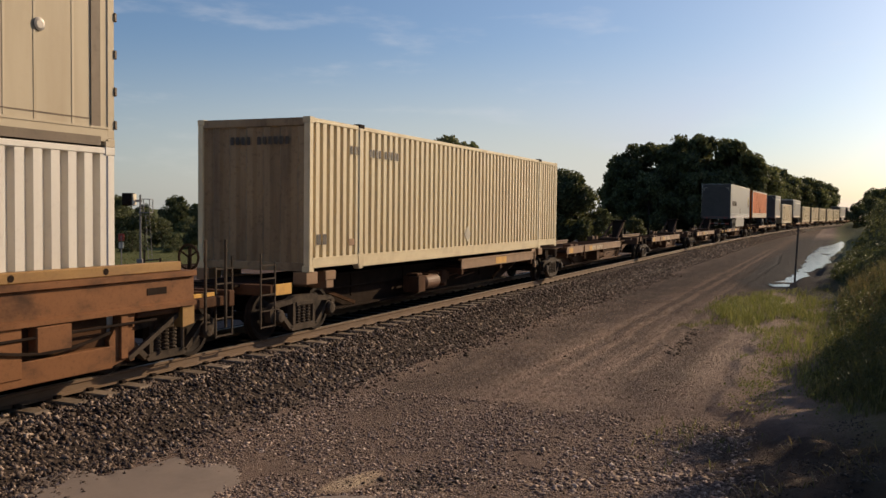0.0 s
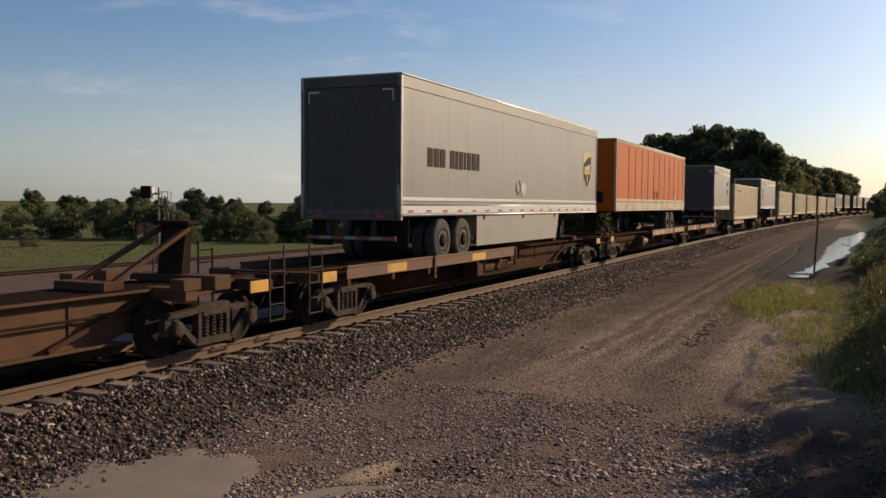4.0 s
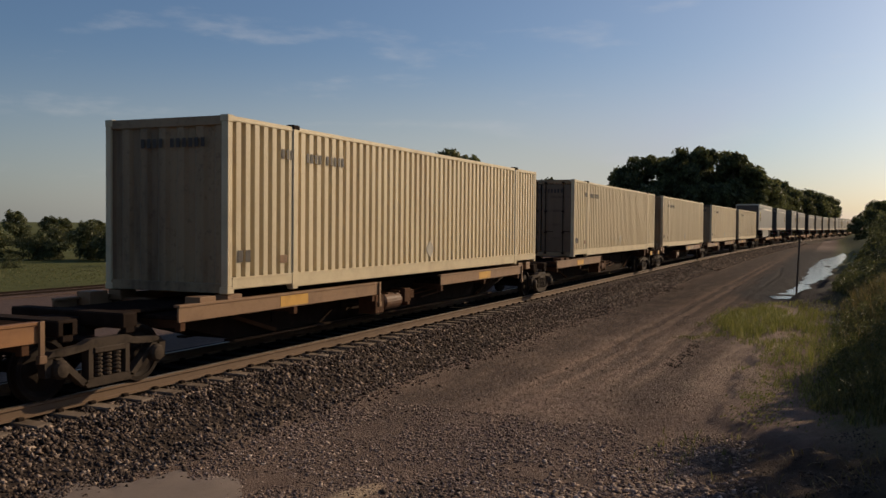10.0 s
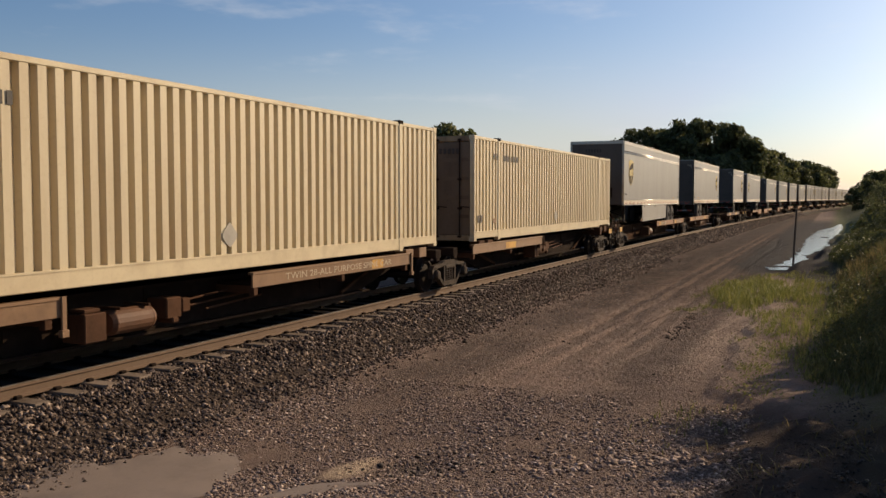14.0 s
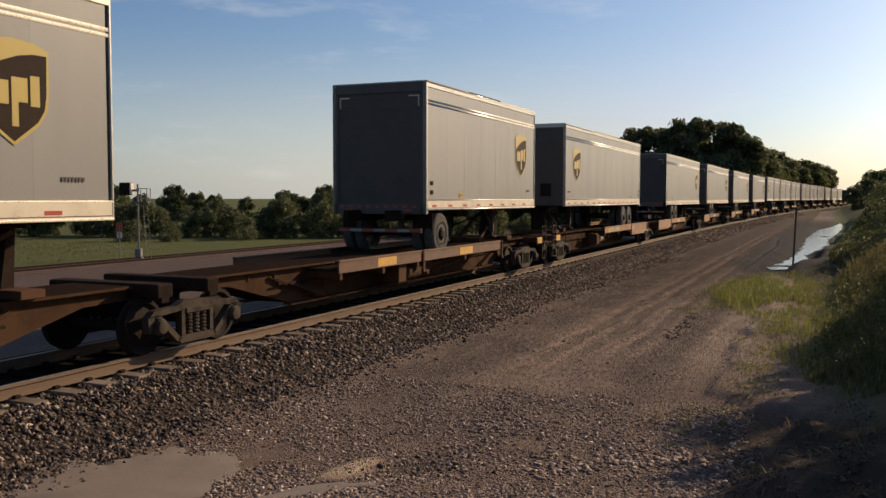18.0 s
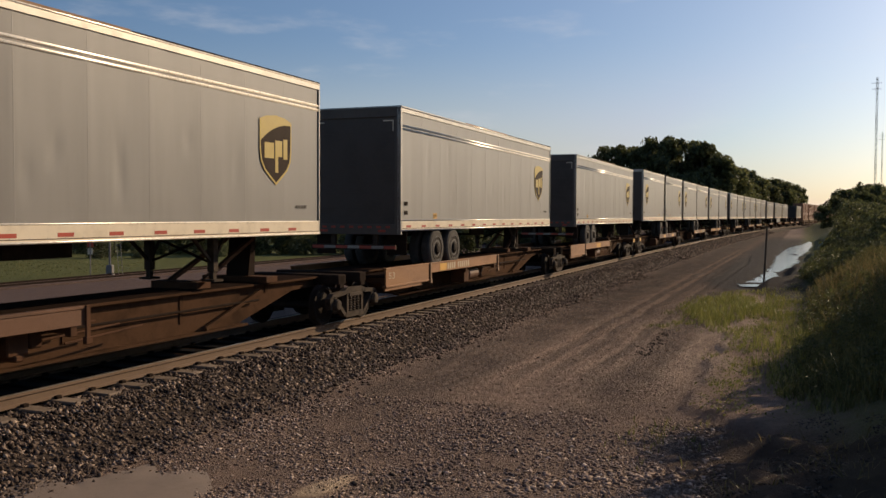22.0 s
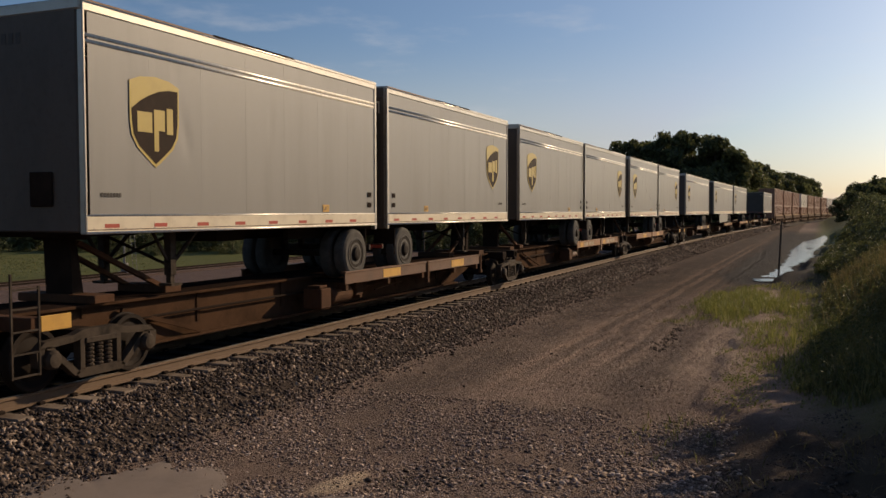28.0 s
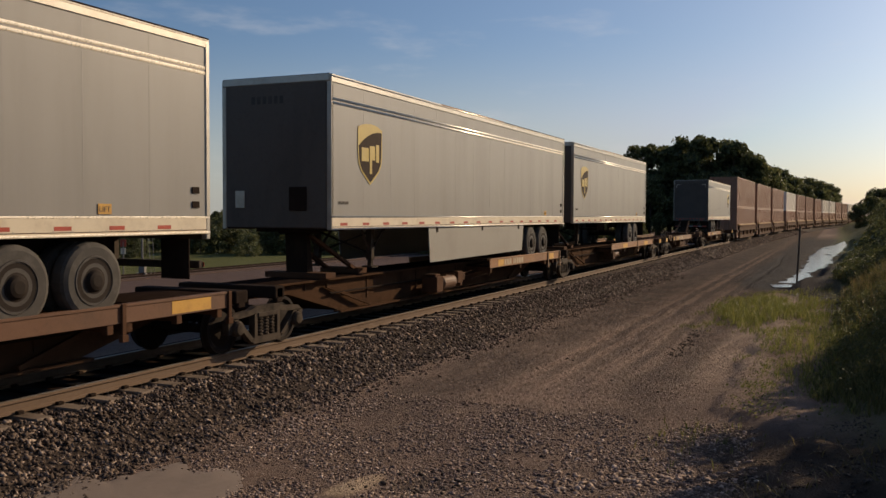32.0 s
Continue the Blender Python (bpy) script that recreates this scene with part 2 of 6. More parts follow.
WHITE_BOX = worn("white_container_paint", (0.74, 0.69, 0.60), (0.42, 0.36, 0.30), 1.0, 0.35, 0.5, streak=(1, 1.5, 0.3))
RED_BOX = worn("dull_red_container_paint", (0.30, 0.16, 0.10), (0.16, 0.09, 0.06), 1.0, 0.5, 0.55, streak=(1, 1.5, 0.3))
RAIL_SIDE = worn("rusty_rail_side", (0.17, 0.112, 0.072), (0.10, 0.063, 0.04), 1.5, 0.6, 0.8)
RAIL_TOP = worn("polished_rail_head", (0.34, 0.28, 0.22), (0.22, 0.16, 0.11), 2.0, 0.5, 0.45, metal=0.6)
def tie_material():
    """Dusty concrete, with the shade under the train painted into its middle."""
    k = Net("dusty_concrete_tie")
    r = k.chance()
    x, y, z = k.xyz(k.co)
    w = k.math('MULTIPLY', r, 30.0)
    n = k.noise(3, 5, w=w)
    c = k.mix(k.step(n, 0.35, 0.75), (0.25, 0.195, 0.150), (0.12, 0.09, 0.068))
    c = k.mix(1.0, c, k.math('MULTIPLY_ADD', r, 0.35, 0.8), 'MULTIPLY')
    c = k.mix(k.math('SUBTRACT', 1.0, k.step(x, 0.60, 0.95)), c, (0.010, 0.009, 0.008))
    k.b.inputs["Specular IOR Level"].default_value = 0.04
    k.bump(k.noise(70, 3), 0.4, 0.006)
    return k.done(c, 0.9)


TIE = tie_material()
# near-black colour that stands for the shade under the train and its loads
SHADE_BLACK = worn("shade_blackened_surface", (0.024, 0.016, 0.013), (0.045, 0.031, 0.025), 9.0, 0.6, 0.97, grain=0.2, vary=0, shine=0.0)
OLD_TIE = worn("old_concrete_tie", (0.24, 0.19, 0.147), (0.12, 0.09, 0.068), 3.0, 0.6, 0.85, grain=0.1, vary=0.3)
GALV = worn("galvanised_steel", (0.22, 0.205, 0.19), (0.12, 0.105, 0.095), 4.0, 0.5, 0.5, metal=0.5)
BARK = worn("dark_bark", (0.085, 0.062, 0.045), (0.04, 0.03, 0.022), 5.0, 0.6, 0.9, grain=0.2)
POST_WOOD = worn("dark_weathered_post", (0.09, 0.07, 0.055), (0.05, 0.04, 0.03), 4.0, 0.5, 0.9)


def stone_material(name, stops):
    k = Net(name)
    g = k.n.new("ShaderNodeNewGeometry").outputs["Random Per Island"]
    c = k.ramp(g, *stops)
    c = k.mix(k.math('MULTIPLY', k.noise(30, 3), 0.3), c, (0.06, 0.048, 0.04))
    k.bump(k.noise(60, 3), 0.5, 0.004)
    k.b.inputs["Specular IOR Level"].default_value = 0.2
    return k.done(c, 0.85)


STONE = stone_material("crushed_grey_ballast", ((0.0, (0.034, 0.024, 0.019)), (0.55, (0.105, 0.074, 0.057)), (0.85, (0.225, 0.165, 0.128)), (1.0, (0.46, 0.355, 0.28))))
PEBBLE = stone_material("road_gravel", ((0.0, (0.12, 0.086, 0.069)), (0.55, (0.285, 0.205, 0.164)), (0.88, (0.42, 0.318, 0.255)), (1.0, (0.68, 0.55, 0.45))))
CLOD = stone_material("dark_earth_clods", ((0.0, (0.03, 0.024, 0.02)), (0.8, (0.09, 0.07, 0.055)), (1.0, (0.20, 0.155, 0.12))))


def leaf_material(name, a, b, c):
    k = Net(name)
    g = k.n.new("ShaderNodeNewGeometry").outputs["Random Per Island"]
    col = k.ramp(g, (0.0, a), (0.6, b), (1.0, c))
    col = k.mix(1.0, col, k.math('MULTIPLY_ADD', k.chance(), 0.35, 0.82), 'MULTIPLY')
    k.b.inputs["Subsurface Weight"].default_value = 0.0
    t = k.n.new("ShaderNodeBsdfTranslucent")
    k.l.new(col, t.inputs[0])
    m = k.n.new("ShaderNodeMixShader")
    m.inputs[0].default_value = 0.42
    out = k.n["Material Output"]
    k.done(col, 0.6)
    k.l.new(k.b.outputs[0], m.inputs[1])
    k.l.new(t.outputs[0], m.inputs[2])
    k.l.new(m.outputs[0], out.inputs[0])
    return k.m


LEAF = leaf_material("tree_leaves", (0.055, 0.062, 0.024), (0.10, 0.112, 0.042), (0.19, 0.19, 0.075))
WEED = leaf_material("weed_leaves", (0.055, 0.068, 0.022), (0.095, 0.105, 0.034), (0.15, 0.145, 0.05))
GRASS = leaf_material("grass_blades", (0.10, 0.115, 0.028), (0.19, 0.205, 0.05), (0.34, 0.31, 0.11))
BANK = leaf_material("bank_grass", (0.065, 0.075, 0.025), (0.115, 0.12, 0.04), (0.21, 0.185, 0.075))
STALK = leaf_material("dry_stalks", (0.10, 0.09, 0.03), (0.17, 0.14, 0.055), (0.26, 0.20, 0.09))


def ground_material():
    k = Net("bare_earth_and_gravel")
    x, y, z = k.xyz(k.pos)
    wob = k.math('MULTIPLY_ADD', k.noise(0.35, 3, co=k.pos), 2.4, -1.2)
    xs = k.math('ADD', x, k.math('MULTIPLY', wob, 0.55))
    big = k.noise(0.5, 6, 0.65, co=k.pos)
    mid = k.noise(3.0, 6, 0.7, co=k.pos)
    fine = k.noise(28.0, 5, 0.75, co=k.pos)
    c = k.mix(k.step(big, 0.3, 0.7), (0.175, 0.122, 0.097), (0.280, 0.196, 0.152))
    c = k.mix(k.math('MULTIPLY', k.step(mid, 0.45, 0.75), 0.55), c, (0.09, 0.07, 0.058))

    def band(at, half, soft, f, col, lo=-1e4, hi=1e4):
        nonlocal c
        d = k.math('ABSOLUTE', k.math('SUBTRACT', xs, at))
        m = k.math('SUBTRACT', 1.0, k.step(d, half, half + soft))
        m = k.math('MULTIPLY', m, k.step(y, lo, lo + 6))
        m = k.math('MULTIPLY', m, k.math('SUBTRACT', 1.0, k.step(y, hi, hi + 25)))
        m = k.math('MULTIPLY', m, k.math('MULTIPLY', k.step(k.noise(1.3, 5, 0.7, co=k.pos, stretch=(2.5, 0.5, 1)), 0.3, 0.6), f))
        c = k.mix(m, c, col)
    band(-5.9, 0.5, 0.7, 0.7, (0.075, 0.06, 0.05), 8, 120)
    band(-4.7, 0.45, 0.5, 0.7, (0.34, 0.24, 0.18), 9, 34)
    band(-3.6, 0.25, 0.4, 0.6, (0.33, 0.24, 0.18), 10, 30)
    xs, loose = k.math('ADD', x, k.math('MULTIPLY', wob, 0.16)), xs
    for at, half, f, col in ((-5.0, 0.07, 0.9, (0.40, 0.285, 0.21)), (-4.74, 0.08, 0.8, (0.07, 0.052, 0.043)), (-4.5, 0.06, 0.95, (0.42, 0.30, 0.22)), (-4.22, 0.08, 0.8, (0.075, 0.056, 0.046)),
                             (-3.72, 0.05, 0.85, (0.40, 0.29, 0.215)), (-3.5, 0.07, 0.8, (0.075, 0.056, 0.046)), (-3.25, 0.05, 0.8, (0.38, 0.28, 0.21))):
        band(at, half, 0.12, f, col, 13, 64)
    xs = loose
    band(-2.75, 0.25, 0.4, 0.7, (0.07, 0.055, 0.046), 11, 60)
    band(-1.75, 0.42, 0.5, 0.95, (0.40, 0.30, 0.225), 13, 25)
    # the lane is darker further on
    dusky = k.math('MULTIPLY', k.step(y, 14, 36), k.math('SUBTRACT', 1.0, k.step(xs, -2.6, -2.2)))
    c = k.mix(k.math('MULTIPLY', dusky, 0.92), c, k.mix(1.0, c, (0.31, 0.28, 0.27), 'MULTIPLY'))
    # a ridge of pale dried mud
    ax, ay = k.math('MULTIPLY', k.math('ADD', x, 4.52), 4.2), k.math('MULTIPLY', k.math('SUBTRACT', y, 7.98), 1.75)
    pale = k.math('ADD', k.math('ADD', k.math('MULTIPLY', ax, ax), k.math('MULTIPLY', ay, ay)), k.math('MULTIPLY', mid, 1.5))
    c = k.mix(k.math('SUBTRACT', 1.0, k.step(pale, 0.9, 2.0)), c, k.mix(k.noise(14, 4, co=k.pos), (0.42, 0.31, 0.21), (0.70, 0.54, 0.36)))
    ax, ay = k.math('MULTIPLY', k.math('ADD', x, 4.0), 3.2), k.math('MULTIPLY', k.math('SUBTRACT', y, 8.35), 1.5)
    hole = k.math('ADD', k.math('ADD', k.math('MULTIPLY', ax, ax), k.math('MULTIPLY', ay, ay)), k.math('MULTIPLY', mid, 1.2))
    c = k.mix(k.math('MULTIPLY', k.math('SUBTRACT', 1.0, k.step(hole, 0.7, 1.8)), 0.8), c, (0.05, 0.042, 0.04))
    # wet mud round the pools, blackened to carry the bank slope's shade too
    wet = k.math('MULTIPLY', k.math('SUBTRACT', 1.0, k.step(k.math('ABSOLUTE', k.math('SUBTRACT', xs, -0.4)), 3.1, 4.3)), k.step(k.math('ADD', y, k.math('MULTIPLY', xs, 2.2)), 29.5, 33.0))
    wet = k.math('MULTIPLY', wet, k.math('SUBTRACT', 1.0, k.step(y, 110, 150)))
    c = k.mix(k.math('MULTIPLY', wet, 0.97), c, (0.012, 0.009, 0.008))
    # turf away from the line
    far = k.math('MAXIMUM', k.step(k.math('ADD', xs, k.math('MULTIPLY', mid, 1.6)), 0.2, 1.9), k.math('SUBTRACT', 1.0, k.step(x, -44.6, -43.2)))
    turf = k.mix(k.noise(1.2, 6, 0.7, co=k.pos), (0.07, 0.085, 0.024), (0.14, 0.15, 0.046))
    c = k.mix(k.math('MULTIPLY', far, 0.9), c, turf)
    # bare stony yard beyond the track
    yard = k.math('MULTIPLY', k.math('SUBTRACT', 1.0, k.step(x, -14.5, -13.0)), k.math('SUBTRACT', 1.0, far))
    c = k.mix(k.math('MULTIPLY', yard, 0.8), c, k.mix(mid, (0.17, 0.115, 0.098), (0.095, 0.068, 0.058)))
    dry = k.math('SUBTRACT', k.math('SUBTRACT', 1.0, k.math('MULTIPLY', dusky, 0.7)), k.math('MULTIPLY', wet, 0.9), clamp=True)
    c = k.mix(k.math('MULTIPLY', k.step(fine, 0.42, 0.70), k.math('MULTIPLY', dry, 0.55)), c, k.mix(k.step(k.noise(75, 3, 0.7, co=k.pos), 0.38, 0.66), (0.045, 0.035, 0.03), (0.44, 0.36, 0.29)))
    c = k.mix(k.math('MULTIPLY', k.step(k.noise(11, 4, 0.7, co=k.pos), 0.5, 0.72), 0.35), c, (0.06, 0.046, 0.038))
    # dark soil under the bank, its colour deepened to help the shade there
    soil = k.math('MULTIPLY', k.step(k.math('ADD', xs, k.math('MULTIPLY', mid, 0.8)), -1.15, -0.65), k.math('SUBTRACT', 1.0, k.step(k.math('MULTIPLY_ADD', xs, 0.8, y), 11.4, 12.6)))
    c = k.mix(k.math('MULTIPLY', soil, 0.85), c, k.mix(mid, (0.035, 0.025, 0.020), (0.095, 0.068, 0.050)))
    h = k.math('ADD', k.math('MULTIPLY', mid, 0.6), k.math('MULTIPLY', fine, 0.5))
    k.b.inputs["Specular IOR Level"].default_value = 0.06
    k.bump(h, 1.0, 0.08)
    return k.done(c, k.math('MULTIPLY_ADD', wet, -0.15, 0.95))


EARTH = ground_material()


def water_material():
    k = Net("muddy_standing_water")
    k.bump(k.noise(3.0, 2, co=k.pos), 0.10, 0.01)
    k.done((0.05, 0.04, 0.03), 0.13)
    k.b.inputs["IOR"].default_value = 1.5
    k.b.inputs["Specular IOR Level"].default_value = 0.9
    return k.m


WATER = water_material()
BRIGHT_RAIL = worn("clean_white_rail", (0.62, 0.62, 0.61), (0.44, 0.42, 0.39), 3.0, 0.3, 0.28, vary=0, shine=0.6)
SAND = worn("pale_dried_mud", (0.62, 0.47, 0.30), (0.26, 0.19, 0.13), 5.0, 0.8, 0.95, grain=0.3, vary=0)
TAR = worn("smooth_packed_dirt", (0.21, 0.165, 0.135), (0.13, 0.10, 0.085), 1.2, 0.6, 0.95, grain=0.1, vary=0)

# ---- building helpers ----
MOVING = []


def thing(name, label, category, group="", kind=""):
    return tagged(new(name), label, category, group, kind)


def part(name, bm, material, parent, label=""):
    me = bpy.data.meshes.new(name)
    bm.to_mesh(me)
    bm.free()
    me.materials.append(material)
    ob = new(name, me)
    ob.parent = parent
    return tagged(ob, label)


def solid(name, verts, faces, material, parent=None, label="", smooth=False):
    me = bpy.data.meshes.new(name)
    me.from_pydata(verts, [], faces)
    me.materials.append(material)
    if smooth:
        me.polygons.foreach_set("use_smooth", [True] * len(me.polygons))
    me.update()
    ob = new(name, me)
    ob.parent = parent
    return tagged(ob, label)


def box(bm, x0, x1, y0, y1, z0, z1, bevel=0.0):
    g = bmesh.ops.create_cube(bm, size=1, matrix=Matrix.Translation(((x0 + x1) / 2, (y0 + y1) / 2, (z0 + z1) / 2))
                              @ Matrix.Diagonal((abs(x1 - x0), abs(y1 - y0), abs(z1 - z0), 1)))
    if bevel:
        bmesh.ops.bevel(bm, geom=list({e for v in g["verts"] for e in v.link_edges}), offset=bevel, segments=1, affect='EDGES')
    return bm


def boxes(*rows, bevel=0.0):
    bm = bmesh.new()
    for r in rows:
        box(bm, *r, bevel=bevel)
    return bm


def bar(bm, a, b, w, h=None):
    """A square bar from a to b."""
    a, b = Vector(a), Vector(b)
    m = Matrix.Translation((a + b) / 2) @ (b - a).to_track_quat("Z", "Y").to_matrix().to_4x4()
    bmesh.ops.create_cube(bm, size=1, matrix=m @ Matrix.Diagonal((w, h or w, (b - a).length, 1)))
    return bm


def rod(bm, a, b, r, seg=10, r2=None):
    a, b = Vector(a), Vector(b)
    m = Matrix.Translation((a + b) / 2) @ (b - a).to_track_quat("Z", "Y").to_matrix().to_4x4()
    bmesh.ops.create_cone(bm, cap_ends=True, segments=seg, radius1=r, radius2=r if r2 is None else r2, depth=(b - a).length, matrix=m)
    return bm


def lathe(bm, rings, at, seg=24, axis="X"):
    """Turns rings of (radius, along) round an axis through at."""
    loops = []
    for r, d in rings:
        loop = []
        for i in range(seg):
            a = 2 * math.pi * i / seg
            q = (d, r * math.cos(a), r * math.sin(a)) if axis == "X" else (r * math.cos(a), r * math.sin(a), d)
            loop.append(bm.verts.new(Vector(at) + Vector(q)))
        loops.append(loop)
    for p, q in zip(loops, loops[1:]):
        for i in range(seg):
            bm.faces.new((p[i], p[(i + 1) % seg], q[(i + 1) % seg], q[i]))
    bm.faces.new(loops[0][::-1]), bm.faces.new(loops[-1])
    bmesh.ops.recalc_face_normals(bm, faces=bm.faces)
    return bm


def half_round(y0, y1, x, z, r, s, flat=0.8):
    """A strip of half-round moulding along a side."""
    bm = bmesh.new()
    rows = []
    for y in (y0, y1):
        rows.append([bm.verts.new((s * (x + flat * r * math.sin(math.pi * q / 8)), y, z + r * math.cos(math.pi * q / 8))) for q in range(9)])
    for q in range(8):
        a = (rows[0][q], rows[0][q + 1], rows[1][q + 1], rows[1][q])
        bm.faces.new(a if s < 0 else a[::-1]).smooth = True
    for row in rows:
        bm.faces.new(row)
    bmesh.ops.recalc_face_normals(bm, faces=bm.faces)
    return bm


def plate(outline, x, thick):
    """A flat plate in the y-z plane, from x to x + thick."""
    bm = bmesh.new()
    f = bm.faces.new([bm.verts.new((x, y, z)) for y, z in outline])
    e = bmesh.ops.extrude_face_region(bm, geom=[f])
    bmesh.ops.translate(bm, verts=[v for v in e["geom"] if isinstance(v, bmesh.types.BMVert)], vec=(thick, 0, 0))
    bmesh.ops.recalc_face_normals(bm, faces=bm.faces)
    return bm


def writing(text, size, x, y, z, material, parent, name="writing", width=None):
    """Raised letters on a side that looks along +x, reading along +y."""
    cu = bpy.data.curves.new(name, "FONT")
    cu.body, cu.size, cu.extrude, cu.resolution_u = text, size, 0.002, 2
    ob = bpy.data.objects.new(name, cu)
    me = bpy.data.meshes.new_from_object(ob)
    bpy.data.objects.remove(ob)
    me.transform(Matrix.Translation((x, y, z)) @ Euler((math.pi / 2, 0, math.pi / 2)).to_matrix().to_4x4())
    if width:
        ys = [v.co.y for v in me.vertices]
        k = width / (max(ys) - min(ys))
        for v in me.vertices:
            v.co.y = y + (v.co.y - min(ys)) * k
    me.materials.clear()
    me.materials.append(material)
    out = new(name, me)
    out.parent = parent
    return out


def marks(widths, x, y, z, h, gap=0.35, facing="x"):
    """Plain bars that stand for writing nobody can read."""
    bm = bmesh.new()
    for w in widths:
        if w > 0:
            if facing == "x":
                box(bm, x, x + 0.004, y, y + w * h, z, z + h)
            else:
                box(bm, x, x + w * h, y - 0.004, y, z, z + h)
            
        if facing == "x":
            y += abs(w) * h + gap * h
        else:
            x += abs(w) * h + gap * h
    return bm


def send(ob, s):
    """Sets a thing on the line at s metres, to run with the train."""
    MOVING.append((ob, s))
    ob.matrix_basis = on_line(s)
    return ob


# ---- containers ----
HALF = 1.295  # half the width of a load


def ribbed(name, y0, y1, z0, z1, x, depth, pitch, material, parent, side=1):
    """A pressed wall along y: flat crests and troughs with slanted flanks."""
    n = max(1, round((y1 - y0) / pitch))
    p = (y1 - y0) / n
    prof = []
    for i in range(n):
        a = y0 + i * p
        prof += [(a, 0), (a + 0.08 * p, -depth), (a + 0.42 * p, -depth), (a + 0.50 * p, 0)]
    prof.append((y1, 0))
    v, f = [], []
    for a, d in prof:
        v += [(side * (x + d), a, z0), (side * (x + d), a, z1)]
    for i in range(len(prof) - 1):
        q = (2 * i, 2 * i + 2, 2 * i + 3, 2 * i + 1)
        f.append(q if side > 0 else q[::-1])
    return solid(name, v, f, material, parent)


def end_ribbed(name, y, out, z0, z1, half, depth, pitch, material, parent):
    n = round(2 * half / pitch)
    p = 2 * half / n
    prof = []
    for i in range(n):
        a = -half + i * p
        prof += [(a, 0), (a + 0.15 * p, -depth), (a + 0.5 * p, -depth), (a + 0.65 * p, 0)]
    prof.append((half, 0))
    v, f = [], []
    for a, d in prof:
        v += [(a, y + out * d, z0), (a, y + out * d, z1)]
    for i in range(len(prof) - 1):
        q = (2 * i, 2 * i + 2, 2 * i + 3, 2 * i + 1)
        f.append(q if out < 0 else q[::-1])
    return solid(name, v, f, material, parent)


